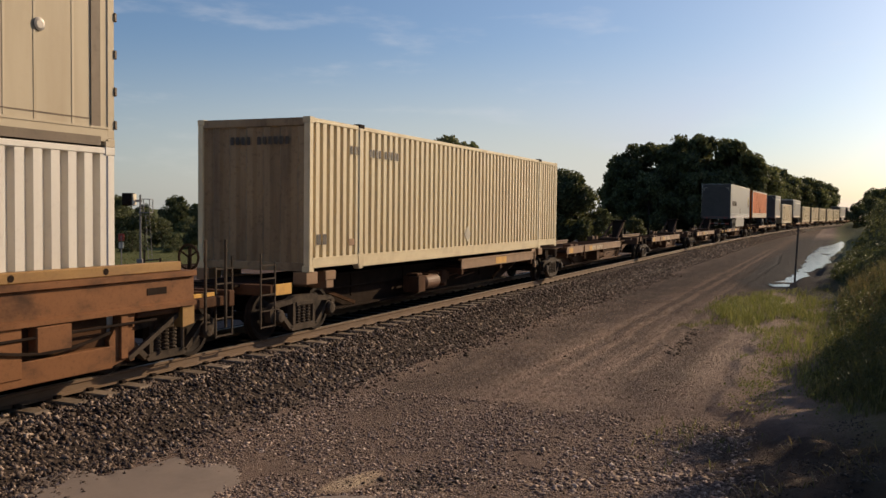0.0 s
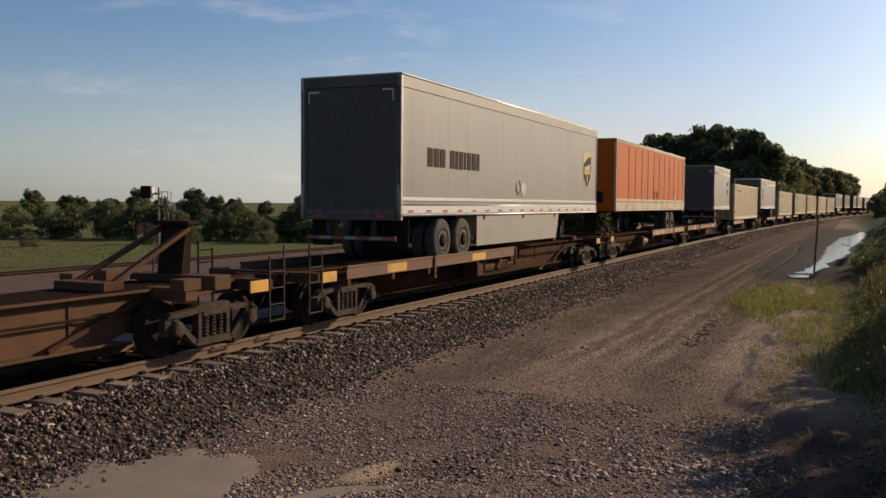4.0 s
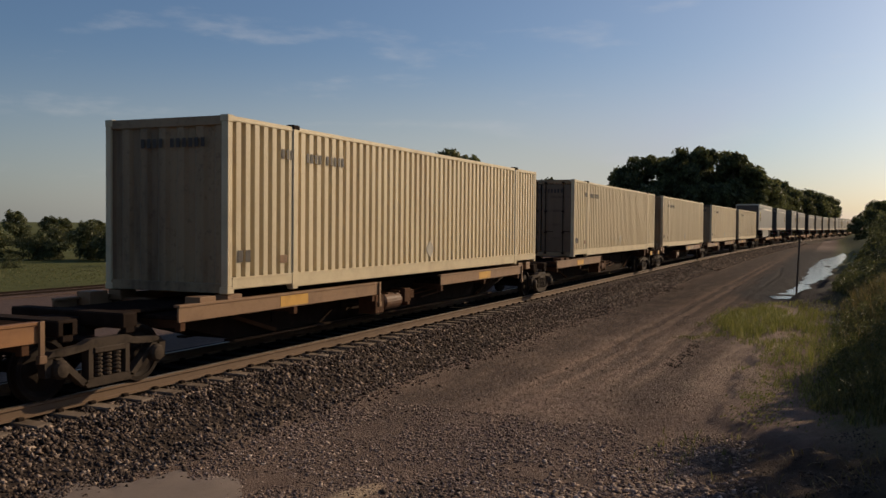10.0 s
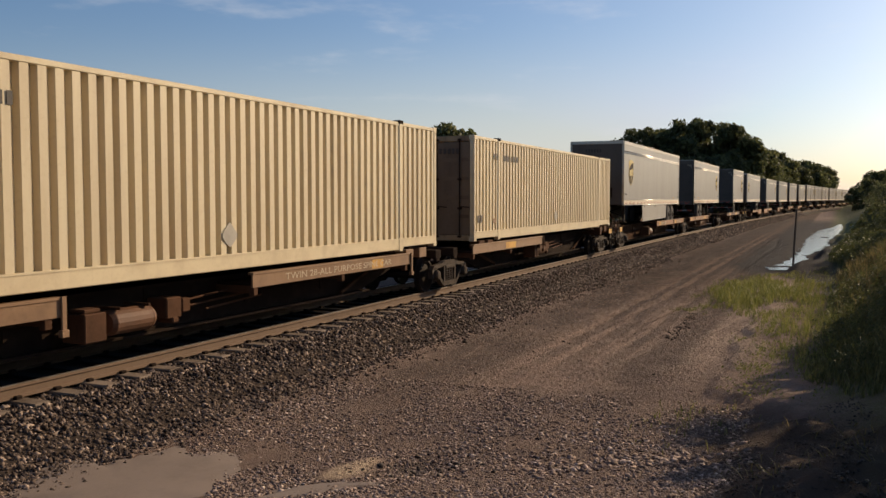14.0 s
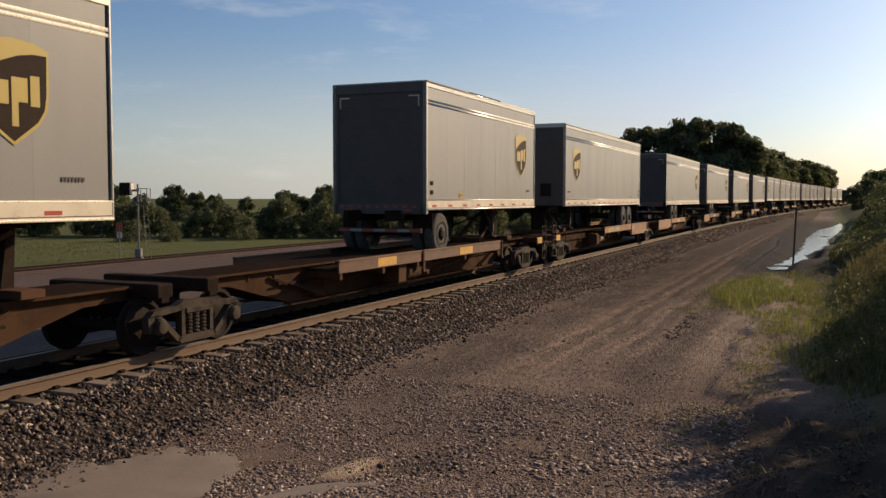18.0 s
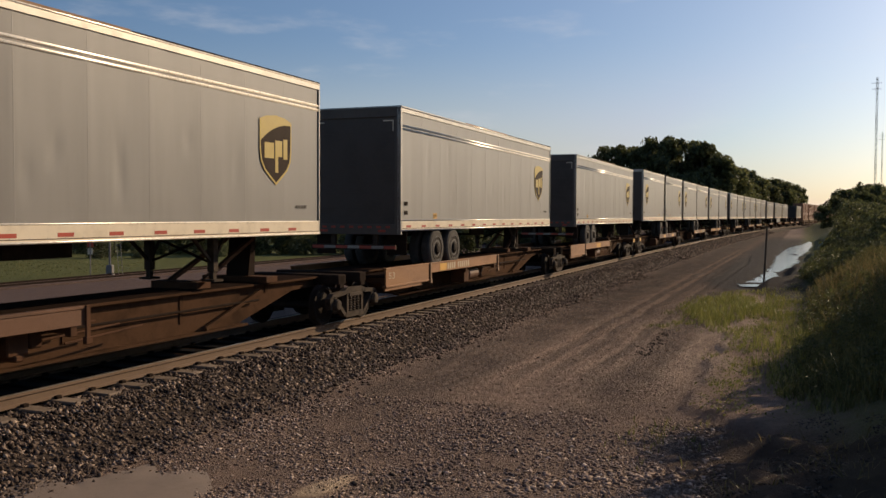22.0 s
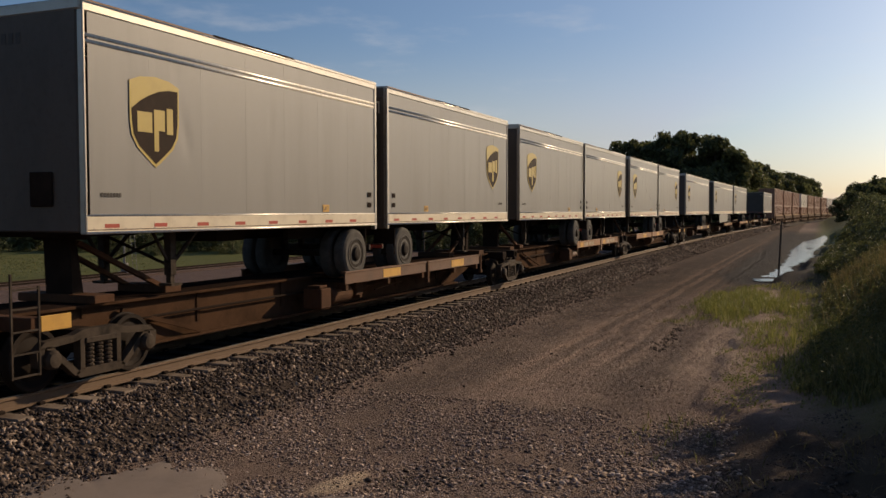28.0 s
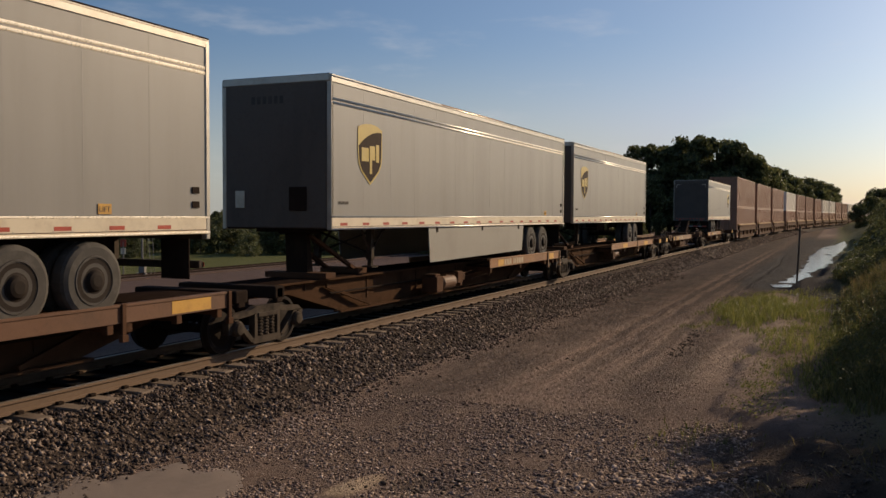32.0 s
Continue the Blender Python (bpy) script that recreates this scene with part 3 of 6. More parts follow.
def container(length, base, height, paint, trim, endpaint, label, posts=True, door=False, patch=True, lettering=True, plain=False, far=False):
    """A ribbed freight container whose floor is base metres over the rails."""
    th = thing("freight_container", label, "container", "containers on the train")
    L, z0, z1 = length / 2, base, base + height
    ay = L - 1.98
    rail_h = 0.26 if posts else 0.18
    cuts = [-L + 0.12, -ay - 0.07, -ay + 0.07, ay - 0.07, ay + 0.07, L - 0.12] if posts else [-L + 0.12, L - 0.12]
    for s in (1, -1):
        for a, b in zip(cuts[::2], cuts[1::2]):
            if plain:
                wall = part("side_wall", boxes((s * (HALF - 0.05), s * (HALF - 0.012), a, b, z0 + rail_h, z1 - 0.07)), paint, th)
                for i in (1, 4, 8, 11):
                    y = a + (b - a) * i / 12
                    part("rivet_seam", boxes((s * (HALF - 0.012), s * (HALF - 0.006), y - 0.02, y + 0.02, z0 + rail_h, z1 - 0.09)), trim, wall)
            else:
                ribbed("side_wall", a, b, z0 + rail_h, z1 - 0.07, HALF - 0.012, 0.105, 0.272, paint, th, s)
        part("top_rail", boxes((s * (HALF - 0.09), s * HALF, -L + 0.1, L - 0.1, z1 - 0.09, z1 - 0.004), bevel=0.012), trim, th)
        bm = bmesh.new()
        for a, b, lo in ((-L + 0.12, -ay - 0.08, 0.06), (-ay + 0.08, ay - 0.08, 0.0), (ay + 0.08, L - 0.12, 0.06)) if posts else ((-L + 0.1, L - 0.1, 0.0),):
            box(bm, s * (HALF - 0.10), s * (HALF + 0.006), a, b, z0 + lo, z0 + rail_h, 0.012)
            box(bm, s * (HALF - 0.02), s * (HALF + 0.016), a, b, z0 + rail_h - 0.03, z0 + rail_h, 0.0)
        part("bottom_rail", bm, trim, th)
        for e in (-1, 1):
            part("corner_post", boxes((s * (HALF - 0.13), s * (HALF + 0.002), e * (L - 0.14), e * L, z0 + 0.1, z1 - 0.1), bevel=0.015), trim, th)
            for zz in () if far else (z0 - 0.01, z1 - 0.11):
                part("corner_casting", boxes((s * (HALF - 0.16), s * (HALF + 0.006), e * (L - 0.18), e * (L + 0.004), zz, zz + 0.12), bevel=0.012), trim, th)
            if posts:
                part("lifting_post", boxes((s * (HALF - 0.13), s * (HALF + 0.012), e * ay - 0.085, e * ay + 0.085, z0 - 0.04, z1 - 0.02),
                                           (s * (HALF - 0.13), s * (HALF + 0.016), e * ay - 0.12, e * ay + 0.12, z0 + 0.02, z0 + rail_h + 0.02), bevel=0.014), trim, th)
                part("lifting_casting", boxes((s * (HALF - 0.14), s * (HALF + 0.02), e * ay - 0.11, e * ay + 0.11, z1 - 0.05, z1 + 0.035), bevel=0.012), BLACK, th)
    part("roof", boxes((-HALF + 0.05, HALF - 0.05, -L + 0.05, L - 0.05, z1 - 0.06, z1 - 0.02)), trim, th)
    part("floor", boxes((-HALF + 0.05, HALF - 0.05, -L + 0.05, L - 0.05, z0 + 0.06, z0 + 0.16)), BLACK, th)
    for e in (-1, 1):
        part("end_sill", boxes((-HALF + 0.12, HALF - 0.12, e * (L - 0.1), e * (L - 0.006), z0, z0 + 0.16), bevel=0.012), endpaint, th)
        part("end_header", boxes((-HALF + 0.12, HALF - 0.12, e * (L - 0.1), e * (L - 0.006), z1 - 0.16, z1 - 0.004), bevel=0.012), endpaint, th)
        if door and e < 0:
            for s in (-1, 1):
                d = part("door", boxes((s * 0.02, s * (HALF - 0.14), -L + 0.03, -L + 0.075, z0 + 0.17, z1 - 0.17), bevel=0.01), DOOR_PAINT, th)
                bm = bmesh.new()
                for i in range(1, 5):
                    z = z0 + 0.16 + i * (height - 0.3) / 5
                    box(bm, s * 0.05, s * (HALF - 0.17), -L + 0.018, -L + 0.032, z - 0.05, z + 0.05)
                part("door_rib", bm, DOOR_PAINT, d)
                for xx in (0.18, 0.86):
                    bm = bmesh.new()
                    rod(bm, (s * xx, -L - 0.005, z0 + 0.08), (s * xx, -L - 0.005, z1 - 0.08), 0.017, 8)
                    for zz in (0.12, 0.9, 1.7, height - 0.12):
                        box(bm, s * xx - 0.05, s * xx + 0.05, -L - 0.03, -L + 0.03, z0 + zz - 0.03, z0 + zz + 0.03)
                    bar(bm, (s * xx, -L - 0.02, z0 + 0.95), (s * (xx + 0.3), -L - 0.02, z0 + 0.93), 0.025)
                    part("locking_bar", bm, BLACK, d)
        else:
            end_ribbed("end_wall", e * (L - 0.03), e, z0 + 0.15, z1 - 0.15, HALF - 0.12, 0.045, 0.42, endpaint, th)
    x = HALF - 0.006
    if patch:
        bm = plate([(-0.2 + dy * 0.8, z0 + 0.55 + dz * 0.9) for dy, dz in ((0, -0.21), (0.22, -0.05), (0.25, 0.04), (0, 0.26), (-0.25, 0.05), (-0.22, -0.05))], x, 0.008)
        part("placard_holder", bm, ALU, th, "scratched silver diamond placard holder")
    if lettering and not far:
        part("writing", marks((0.5, 0.5, 0.5), x + 0.002, -L + 1.55, z1 - 0.6, 0.17), INK, th)
        part("writing", marks((0.5, 0.5, 0.5, 0.5, -0.4, 0.5, 0.5, 0.5, 0.5, 0.5), x + 0.002, -L + 2.35, z1 - 0.62, 0.17), INK, th)
        part("writing", marks((0.5, 0.5, 0.5, 0.5, -0.4, 0.5, 0.5, 0.5, 0.5, 0.5, 0.5), -0.5, -L - 0.0, z1 - 0.5, 0.15, facing="y"), INK, th)
        part("writing", marks((0.7, 0.7), x + 0.002, -L + 0.28, z0 + 0.5, 0.2), INK, th)
        part("writing", marks((1.6,), x + 0.002, -L + 1.5, z0 + 0.45, 0.14), TAN_STEEL, th)
    return th


# ---- highway trailers ----
def road_wheels(th, y, r=0.52, z=None, base=0.965):
    z = base + r if z is None else z
    part("axle", rod(bmesh.new(), (-1.0, y, z), (1.0, y, z), 0.07, 10), BLACK, th)
    for s in (1, -1):
        for x, inner in ((1.14, False), (0.80, True)):
            w = 0.14
            rings = [(r * 0.58, -w * 0.3), (r * 0.60, -w), (r * 0.86, -w), (r * 0.97, -w * 0.8), (r, -w * 0.45), (r, w * 0.45), (r * 0.97, w * 0.8), (r * 0.86, w), (r * 0.60, w), (r * 0.58, w * 0.3)]
            wheel = part("wheel", lathe(bmesh.new(), [(a, s * d) for a, d in rings], (s * x, y, z), 28), RUBBER, th)
            if not inner:
                rr = [(r * 0.655, 0.138), (r * 0.64, 0.15), (r * 0.60, 0.15), (r * 0.585, 0.10)]
                part("rim", lathe(bmesh.new(), [(a, s * d) for a, d in rr], (s * x, y, z), 28), RIM, wheel)
                rr = [(r * 0.59, 0.10), (r * 0.57, 0.141), (r * 0.54, 0.139), (r * 0.36, 0.137), (r * 0.30, 0.142), (r * 0.24, 0.185), (r * 0.15, 0.20), (r * 0.04, 0.20)]
                part("hub", lathe(bmesh.new(), [(a, s * d) for a, d in rr], (s * x, y, z), 24), WHEEL_STEEL, wheel)


SHIELD = [(-0.5, 0.42), (-0.30, 0.475), (0.0, 0.50), (0.30, 0.475), (0.5, 0.42), (0.5, 0.0), (0.47, -0.16), (0.36, -0.29), (0.18, -0.40), (0.0, -0.5),
          (-0.18, -0.40), (-0.36, -0.29), (-0.47, -0.16), (-0.5, 0.0)]


def shield(th, x, y, z, w, h):
    """A brown and gold shield of plain shapes."""
    part("emblem", plate([(y + a * w, z + b * h) for a, b in SHIELD], x, 0.003), GOLD_MARK, th, "gold-edged shield emblem")
    top = [(0.47, 0.375), (0.28, 0.375), (0.08, 0.345), (-0.14, 0.28), (-0.32, 0.205), (-0.47, 0.12)]
    low = [(-0.46, 0.0), (-0.43, -0.15), (-0.33, -0.27), (-0.16, -0.37), (0.0, -0.46), (0.16, -0.37), (0.33, -0.27), (0.43, -0.15), (0.46, 0.0)] + top
    part("emblem", plate([(y + a * w, z + b * h) for a, b in low], x + 0.003, 0.003), BROWN_MARK, th, "dark brown shield field")
    def blk(a0, a1, b0, b1):
        part("emblem_block", boxes((x + 0.006, x + 0.009, y + a0 * w, y + a1 * w, z + b0 * h, z + b1 * h)), GOLD_MARK, th)
    blk(-0.36, -0.07, -0.12, 0.10), blk(-0.03, 0.19, -0.09, 0.14), blk(-0.03, 0.06, -0.32, -0.09), blk(0.23, 0.36, -0.12, 0.17)


TAPE = [bpy.data.meshes.new("reflective_tape")]
bm = boxes((0, 0.003, 0, 0.28, 0, 0.055))
bm.to_mesh(TAPE[0]), bm.free()
TAPE[0].materials.append(RED_TAPE)
AXLE = {"orange": 4.14, "plain": 2.86}  # from the tail to the middle of the wheels


def trailer(length, nose, label, paint=None, style="parcel", skirt=False, axles=2, top=5.1, seams=1.2, dents=0.004, base=2.2):
    """A closed road trailer; its nose points to the lower end (nose=-1) or the upper end of the line."""
    paint = paint or GREY
    th = thing("semi_trailer", label, "trailer", "trailers on the train")
    L, z0, z1, d = length / 2, base, top, nose
    W = HALF
    rnd = random.Random(int(length * 10) + nose + int(dents * 1000))
    # side skins in upright panels, each a shade out of true
    n = round((length - 0.2) / seams)
    for s in (1, -1):
        v, f = [], []
        m, rows = n * 14, 24
        creases = [(rnd.uniform(-L + 1, L - 1), rnd.uniform(z0 + 0.6, z1 - 0.7), rnd.uniform(0.12, 0.38), rnd.uniform(-0.3, 0.3)) for _ in range(int(dents * 1400))]
        for i in range(m + 1):
            y = -L + 0.1 + (length - 0.2) * i / m
            seam = abs(math.sin(math.pi * n * i / m)) ** 0.5
            for j in range(rows + 1):
                z = z0 + 0.02 + (z1 - z0 - 0.05) * j / rows
                q = dents * (0.8 + 0.6 * noise.noise((y * 2.6, z * 0.35, length)) + 0.5 * noise.noise((y * 0.9, z * 1.1, 5 + nose)))
                for cy, cz, h, tilt in creases if s > 0 else ():
                    u, w = (y - cy - tilt * (z - cz)) / 0.055, (z - cz) / h
                    if abs(u) < 3 and abs(w) < 2:
                        q += 2.2 * dents * math.exp(-u * u - w * w)
                v.append((s * (W - 0.012 - max(0, q) * seam * math.sin(math.pi * j / rows) ** 0.4), y, z))
        for i in range(m):
            for j in range(rows):
                a = i * (rows + 1) + j
                q = (a, a + rows + 1, a + rows + 2, a + 1)
                f.append(q if s > 0 else q[::-1])
        solid("side_skin", v, f, paint, th, smooth=True)
        for i in range(1, n) if s > 0 else ():
            y = -L + 0.1 + (length - 0.2) * i / n
            if style == "orange":
                y = min(y + 0.8, L - 0.25)
                part("panel_seam", boxes((W - 0.014, W - 0.007, y - 0.007, y + 0.007, z0 + 0.44, z1 - 0.22), (W - 0.014, W - 0.002, y + 0.012, y + 0.03, z0 + 0.44, z1 - 0.2)), RUST if i % 3 else BLACK, th)
            else:
                part("panel_seam", boxes((W - 0.018, W - 0.0112, y - 0.010, y + 0.010, z0 + 0.05, z1 - 0.16)), paint, th)
        rail = {"orange": CREAM_RAIL, "plain": BRIGHT_RAIL}.get(style, WHITE_RAIL)
        h0, h1 = (z0 - 0.1, z0 + 0.42) if style == "orange" else (z0 - 0.13, z0 + 0.13)
        low = part("bottom_rail", boxes((s * (W - 0.07), s * W, -L + 0.02, L - 0.02, h0, h1), (s * (W - 0.10), s * (W + 0.006), -L + 0.02, L - 0.02, h0 - 0.0, h0 + 0.05), bevel=0.01), rail, th)
        if s > 0:
            if style != "orange":
                part("rail_lip", half_round(-L + 0.02, L - 0.02, W + 0.002, h0 + 0.018, 0.018, s), POLISHED, low)
                part("rail_lip", half_round(-L + 0.02, L - 0.02, W - 0.004, h1 - 0.004, 0.014, s), POLISHED, low)
                part("rail_groove", boxes((W, W + 0.002, -L + 0.05, L - 0.05, h0 + 0.055, h0 + 0.066)), RUST, low)
            k = int(length / 0.95)
            for i in range(k):
                o = new("reflective_tape", TAPE[0])
                o.parent, o.location = low, (W, -L + 0.35 + (length - 0.6) * i / k, z0 - 0.045)
            bm = bmesh.new()
            for i in range(int(length / 0.3)):
                y = -L + 0.15 + i * 0.3
                box(bm, W, W + 0.004, y - 0.01, y + 0.01, h0 + 0.06, h0 + 0.08)
            part("rivets", bm, ALU, low)
        top = part("top_rail", boxes((s * (W - 0.08), s * (W + 0.004), -L + 0.02, L - 0.02, z1 - (0.30 if style == "plain" else 0.12 if style == "orange" else 0.15), z1 - 0.005), bevel=0.01), {"orange": CREAM_RAIL, "plain": SKIRT}.get(style, ALU), th)
        if s > 0:
            part("gutter", half_round(-L + 0.02, L - 0.02, W - 0.004, z1 - 0.03, 0.022, s), POLISHED if style != "orange" else CREAM_RAIL, top)
        cut = L * 0.35
        for q, (u, w) in enumerate(((-L + 0.02, -cut), (-cut + 0.03, cut * 0.6), (cut * 0.6 + 0.03, L - 0.02))):
            part("roof_strip", boxes((s * (W - 0.04), s * (W + 0.012), u, w, z1 - 0.045 + 0.012 * (q == 1), z1 + 0.006 + 0.012 * (q == 1)), bevel=0.008), (BLACK, ALU, TAN_STEEL)[(q + int(length)) % 3] if style == "parcel" else ALU, top)
        if style == "parcel" and s > 0:
            for q in (0.445, 0.525):
                part("belt_moulding", half_round(-L + 0.05, L - 0.05, W - 0.014, z1 - q - 0.02, 0.027, s, 0.5), POLISHED, th)
        if style == "plain":
            part("belt_moulding", boxes((s * (W - 0.02), s * (W + 0.006), -L + 0.05, L - 0.05, z0 + 0.22, z0 + 0.30), bevel=0.008), BRIGHT_RAIL, th)
        for e in (-1, 1):
            part("corner_post", boxes((s * (W - 0.10), s * (W + 0.006), e * (L - (0.05 if e == d else 0.10)), e * L, z0 - (0.13 if e == d else 0.22), z1 - 0.01), bevel=0.014), ALU, th)
    part("roof", boxes((-W + 0.03, W - 0.03, -L + 0.03, L - 0.03, z1 - 0.03, z1 + 0.012), bevel=0.01), ALU, th)
    part("floor", boxes((-W + 0.06, W - 0.06, -L + 0.03, L - 0.03, z0 - 0.12, z0 - 0.02)), BLACK, th)
    # nose
    ny = d * L
    part("nose_wall", boxes((-W + 0.10, W - 0.10, ny - d * 0.06, ny + d * 0.015, z0 - 0.1, z1 - 0.02), bevel=0.02), SHADED_END if style != "orange" else paint, th)
    part("nose_header", boxes((-W + 0.02, W - 0.02, ny - d * 0.05, ny + d * 0.03, z1 - 0.14, z1 + 0.02), bevel=0.02), ALU if style != "orange" else paint, th)
    part("hose_box", boxes((0.35, 0.75, ny + d * 0.012, ny + d * 0.05, z0 + 0.25, z0 + 0.72), bevel=0.01), BLACK, th)
    part("document_box", boxes((-0.95, -0.72, ny + d * 0.012, ny + d * 0.04, z0 + 0.3, z0 + 0.65), bevel=0.008), ALU, th)
    if d < 0:
        part("writing", marks((0.55,) * 6, -0.55, ny - 0.016, z1 - 0.52, 0.15, facing="y"), INK, th)
    # tail with its roller door in a frame
    ty = -d * L
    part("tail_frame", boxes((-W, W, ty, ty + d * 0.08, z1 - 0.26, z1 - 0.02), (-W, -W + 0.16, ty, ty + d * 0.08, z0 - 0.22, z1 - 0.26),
                             (W - 0.16, W, ty, ty + d * 0.08, z0 - 0.22, z1 - 0.26), (-W, W, ty, ty + d * 0.08, z0 - 0.22, z0 + 0.04), bevel=0.01), SHADED_END if style != "orange" else paint, th)
    door = part("roller_door", boxes((-W + 0.16, W - 0.16, ty + d * 0.03, ty + d * 0.07, z0 + 0.04, z1 - 0.26)), SHADED_DOOR if style != "orange" else paint, th)
    bm = bmesh.new()
    for i in range(1, 7):
        z = z0 + 0.04 + i * (z1 - z0 - 0.3) / 7
        box(bm, -W + 0.17, W - 0.17, ty + d * 0.024, ty + d * 0.032, z - 0.008, z + 0.008)
    part("slat_joint", bm, SHADED_DOOR if style != "orange" else paint, door)
    bm = bmesh.new()
    for i in range(9):
        box(bm, -1.1 + i * 0.25, -0.98 + i * 0.25, ty - d * 0.004, ty, z0 - 0.06, z0 - 0.01)
    part("reflective_tape", bm, RED_TAPE, door)
    for s in (-1, 1):
        part("reflective_tape", boxes((s * (W - 0.2), s * (W - 0.48), ty + d * 0.02, ty + d * 0.03, z1 - 0.36, z1 - 0.33), (s * (W - 0.2), s * (W - 0.225), ty + d * 0.02, ty + d * 0.03, z1 - 0.60, z1 - 0.33)), WHITE_RAIL, door)
        part("tail_lamp", boxes((s * 0.7, s * 0.9, ty - d * 0.01, ty, z0 - 0.16, z0 - 0.1)), RED_TAPE, th)
    bm = bmesh.new()
    for s in (-1, 1):
        box(bm, s * 0.52, s * 0.64, ty + d * 0.06, ty + d * 0.16, 1.58, z0 - 0.1)
    box(bm, -1.15, 1.15, ty, ty + d * 0.1, 1.52, 1.64, 0.01)
    bumper = part("rear_bumper", bm, TRUCK_STEEL, th)
    for i in range(7):
        part("reflective_tape", boxes((-1.13 + i * 0.33, -0.81 + i * 0.33, ty - d * 0.004, ty, 1.545, 1.615)), RED_TAPE if i % 2 == 0 else SKIRT, bumper)
    # running gear
    wy = -d * (L - AXLE.get(style, 3.0) if length > 9 else L - 0.95)
    part("slider_frame", boxes((-0.62, -0.50, wy - 1.6, wy + 1.6, 1.82, 2.08), (0.50, 0.62, wy - 1.6, wy + 1.6, 1.82, 2.08)), BLACK, th)
    for a in ((-0.62, 0.62) if axles == 2 else (0.0,)):
        road_wheels(th, wy + a)
    for s in (-1, 1):
        part("mudflap", boxes((s * 0.72, s * 1.26, ty + d * 0.45, ty + d * 0.47, 1.38, 2.0)), BLACK, th)
    # legs behind the nose
    ly = d * (L - 2.4) if length < 9 else d * (L - 2.7)
    for s in (-1, 1):
        bm = bmesh.new()
        box(bm, s * 0.62, s * 0.76, ly - 0.07, ly + 0.07, 1.36, 2.15, 0.008)
        box(bm, s * 0.645, s * 0.735, ly - 0.045, ly + 0.045, 1.22, 1.4)
        box(bm, s * 0.56, s * 0.82, ly - 0.13, ly + 0.13, 1.19, 1.23)
        bar(bm, (s * 0.69, ly, 1.50), (s * 0.69, ly - d * 0.75, 2.12), 0.05)
        bar(bm, (s * 0.69, ly, 1.50), (s * 0.69, ly + d * 0.45, 2.12), 0.04)
        part("landing_leg", bm, TRUCK_STEEL, th)
    bm = bmesh.new()
    bar(bm, (-0.69, ly, 1.5), (0.69, ly, 2.0), 0.04), bar(bm, (0.69, ly, 1.5), (-0.69, ly, 2.0), 0.04)
    part("leg_brace", bm, BLACK, th)
    part("coupler_plate", boxes((-0.6, 0.6, ny - d * 0.2, ny - d * 1.7, 2.02, 2.09)), BLACK, th)
    if skirt:
        a, b = (-d * (L - 4.4), d * (L - 4.6))
        lo, hi = min(a, b), max(a, b)
        o = [(lo, 2.08), (hi, 2.08), (hi - 0.15, 1.28), (lo + 0.1, 1.22)] if d < 0 else [(lo, 2.08), (hi, 2.08), (hi - 0.3, 1.26), (lo, 1.26)]
        for s in (-1, 1):
            part("side_skirt", plate(o, s * (W - 0.05), 0.02 * s), SKIRT, th, "pale side skirt panel")
        part("skirt_bracket", boxes(*[(W - 0.03, W - 0.018, y - 0.05, y + 0.05, 1.95, 2.08) for y in (lo + 0.5, (lo + hi) / 2, hi - 0.5)]), BLACK, th)
    else:
        part("tyre_rack", boxes((-0.7, 0.7, -d * 0.3, d * 0.9, 1.75, 1.8), (-0.7, -0.64, -d * 0.3, d * 0.9, 1.78, 2.1), (0.64, 0.7, -d * 0.3, d * 0.9, 1.78, 2.1)) if length > 9 else boxes((-0.5, 0.5, -0.4, 0.4, 1.85, 2.1)), BLACK, th)
    # markings
    x = W - 0.006
    if style == "parcel":
        shield(th, x, d * (L - (1.4 if length < 9 else 1.6)), z0 + (1.49 if length < 9 else 1.44), 1.06, 1.33 if length < 9 else 1.28)
        for z in (z0 + 0.27, z0 + 0.49):
            part("vent_plate", boxes((x, x + 0.01, -d * (L - 0.34) - 0.08, -d * (L - 0.34) + 0.08, z, z + 0.10)), BLACK, th)
        lab = part("lift_label", boxes((x, x + 0.004, -d * (L - 2.2) - 0.12, -d * (L - 2.2) + 0.12, z0 + 0.17, z0 + 0.31)), YELLOW, th)
        writing("LIFT", 0.10, x + 0.005, -d * (L - 2.2) - 0.10, z0 + 0.205, INK, lab, width=0.20)
        part("writing", marks((0.6,) * 7, x, -L + 0.3 if d < 0 else L - 0.9, z0 + 0.38, 0.06), INK, th)
    if style == "plain":
        part("writing", marks((0.62, 0.62, 0.62, -0.3, 0.6, 0.35, 0.5, 0.25, 0.55, 0.55, 0.35), x, -L + 1.35, z0 + 1.02, 0.44, gap=0.18), BROWN_MARK, th)
        shield(th, x, L - 1.3, z0 + 1.42, 1.05, 1.32)
        y = -0.15
        part("placard_holder", plate([(y - 0.05, z0 + 0.38), (y + 0.05, z0 + 0.38), (y + 0.24, z0 + 0.58), (y + 0.22, z0 + 0.70), (y + 0.02, z0 + 0.84), (y - 0.2, z0 + 0.72), (y - 0.22, z0 + 0.6)], x, 0.008), ALU, th, "battered silver placard holder")
        bm = bmesh.new()
        for u, w in (((-0.80, 0.62), (-0.58, 0.42)), ((-0.80, 0.62), (-0.66, 0.80)), ((-0.58, 0.42), (-0.34, 0.60)), ((-0.52, 0.86), (-0.36, 0.66)), ((-0.70, 0.60), (-0.44, 0.56))):
            bar(bm, (x + 0.006, u[0], z0 + u[1]), (x + 0.006, w[0], z0 + w[1]), 0.02)
        part("placard_frame", bm, ALU, th, "broken placard frame")
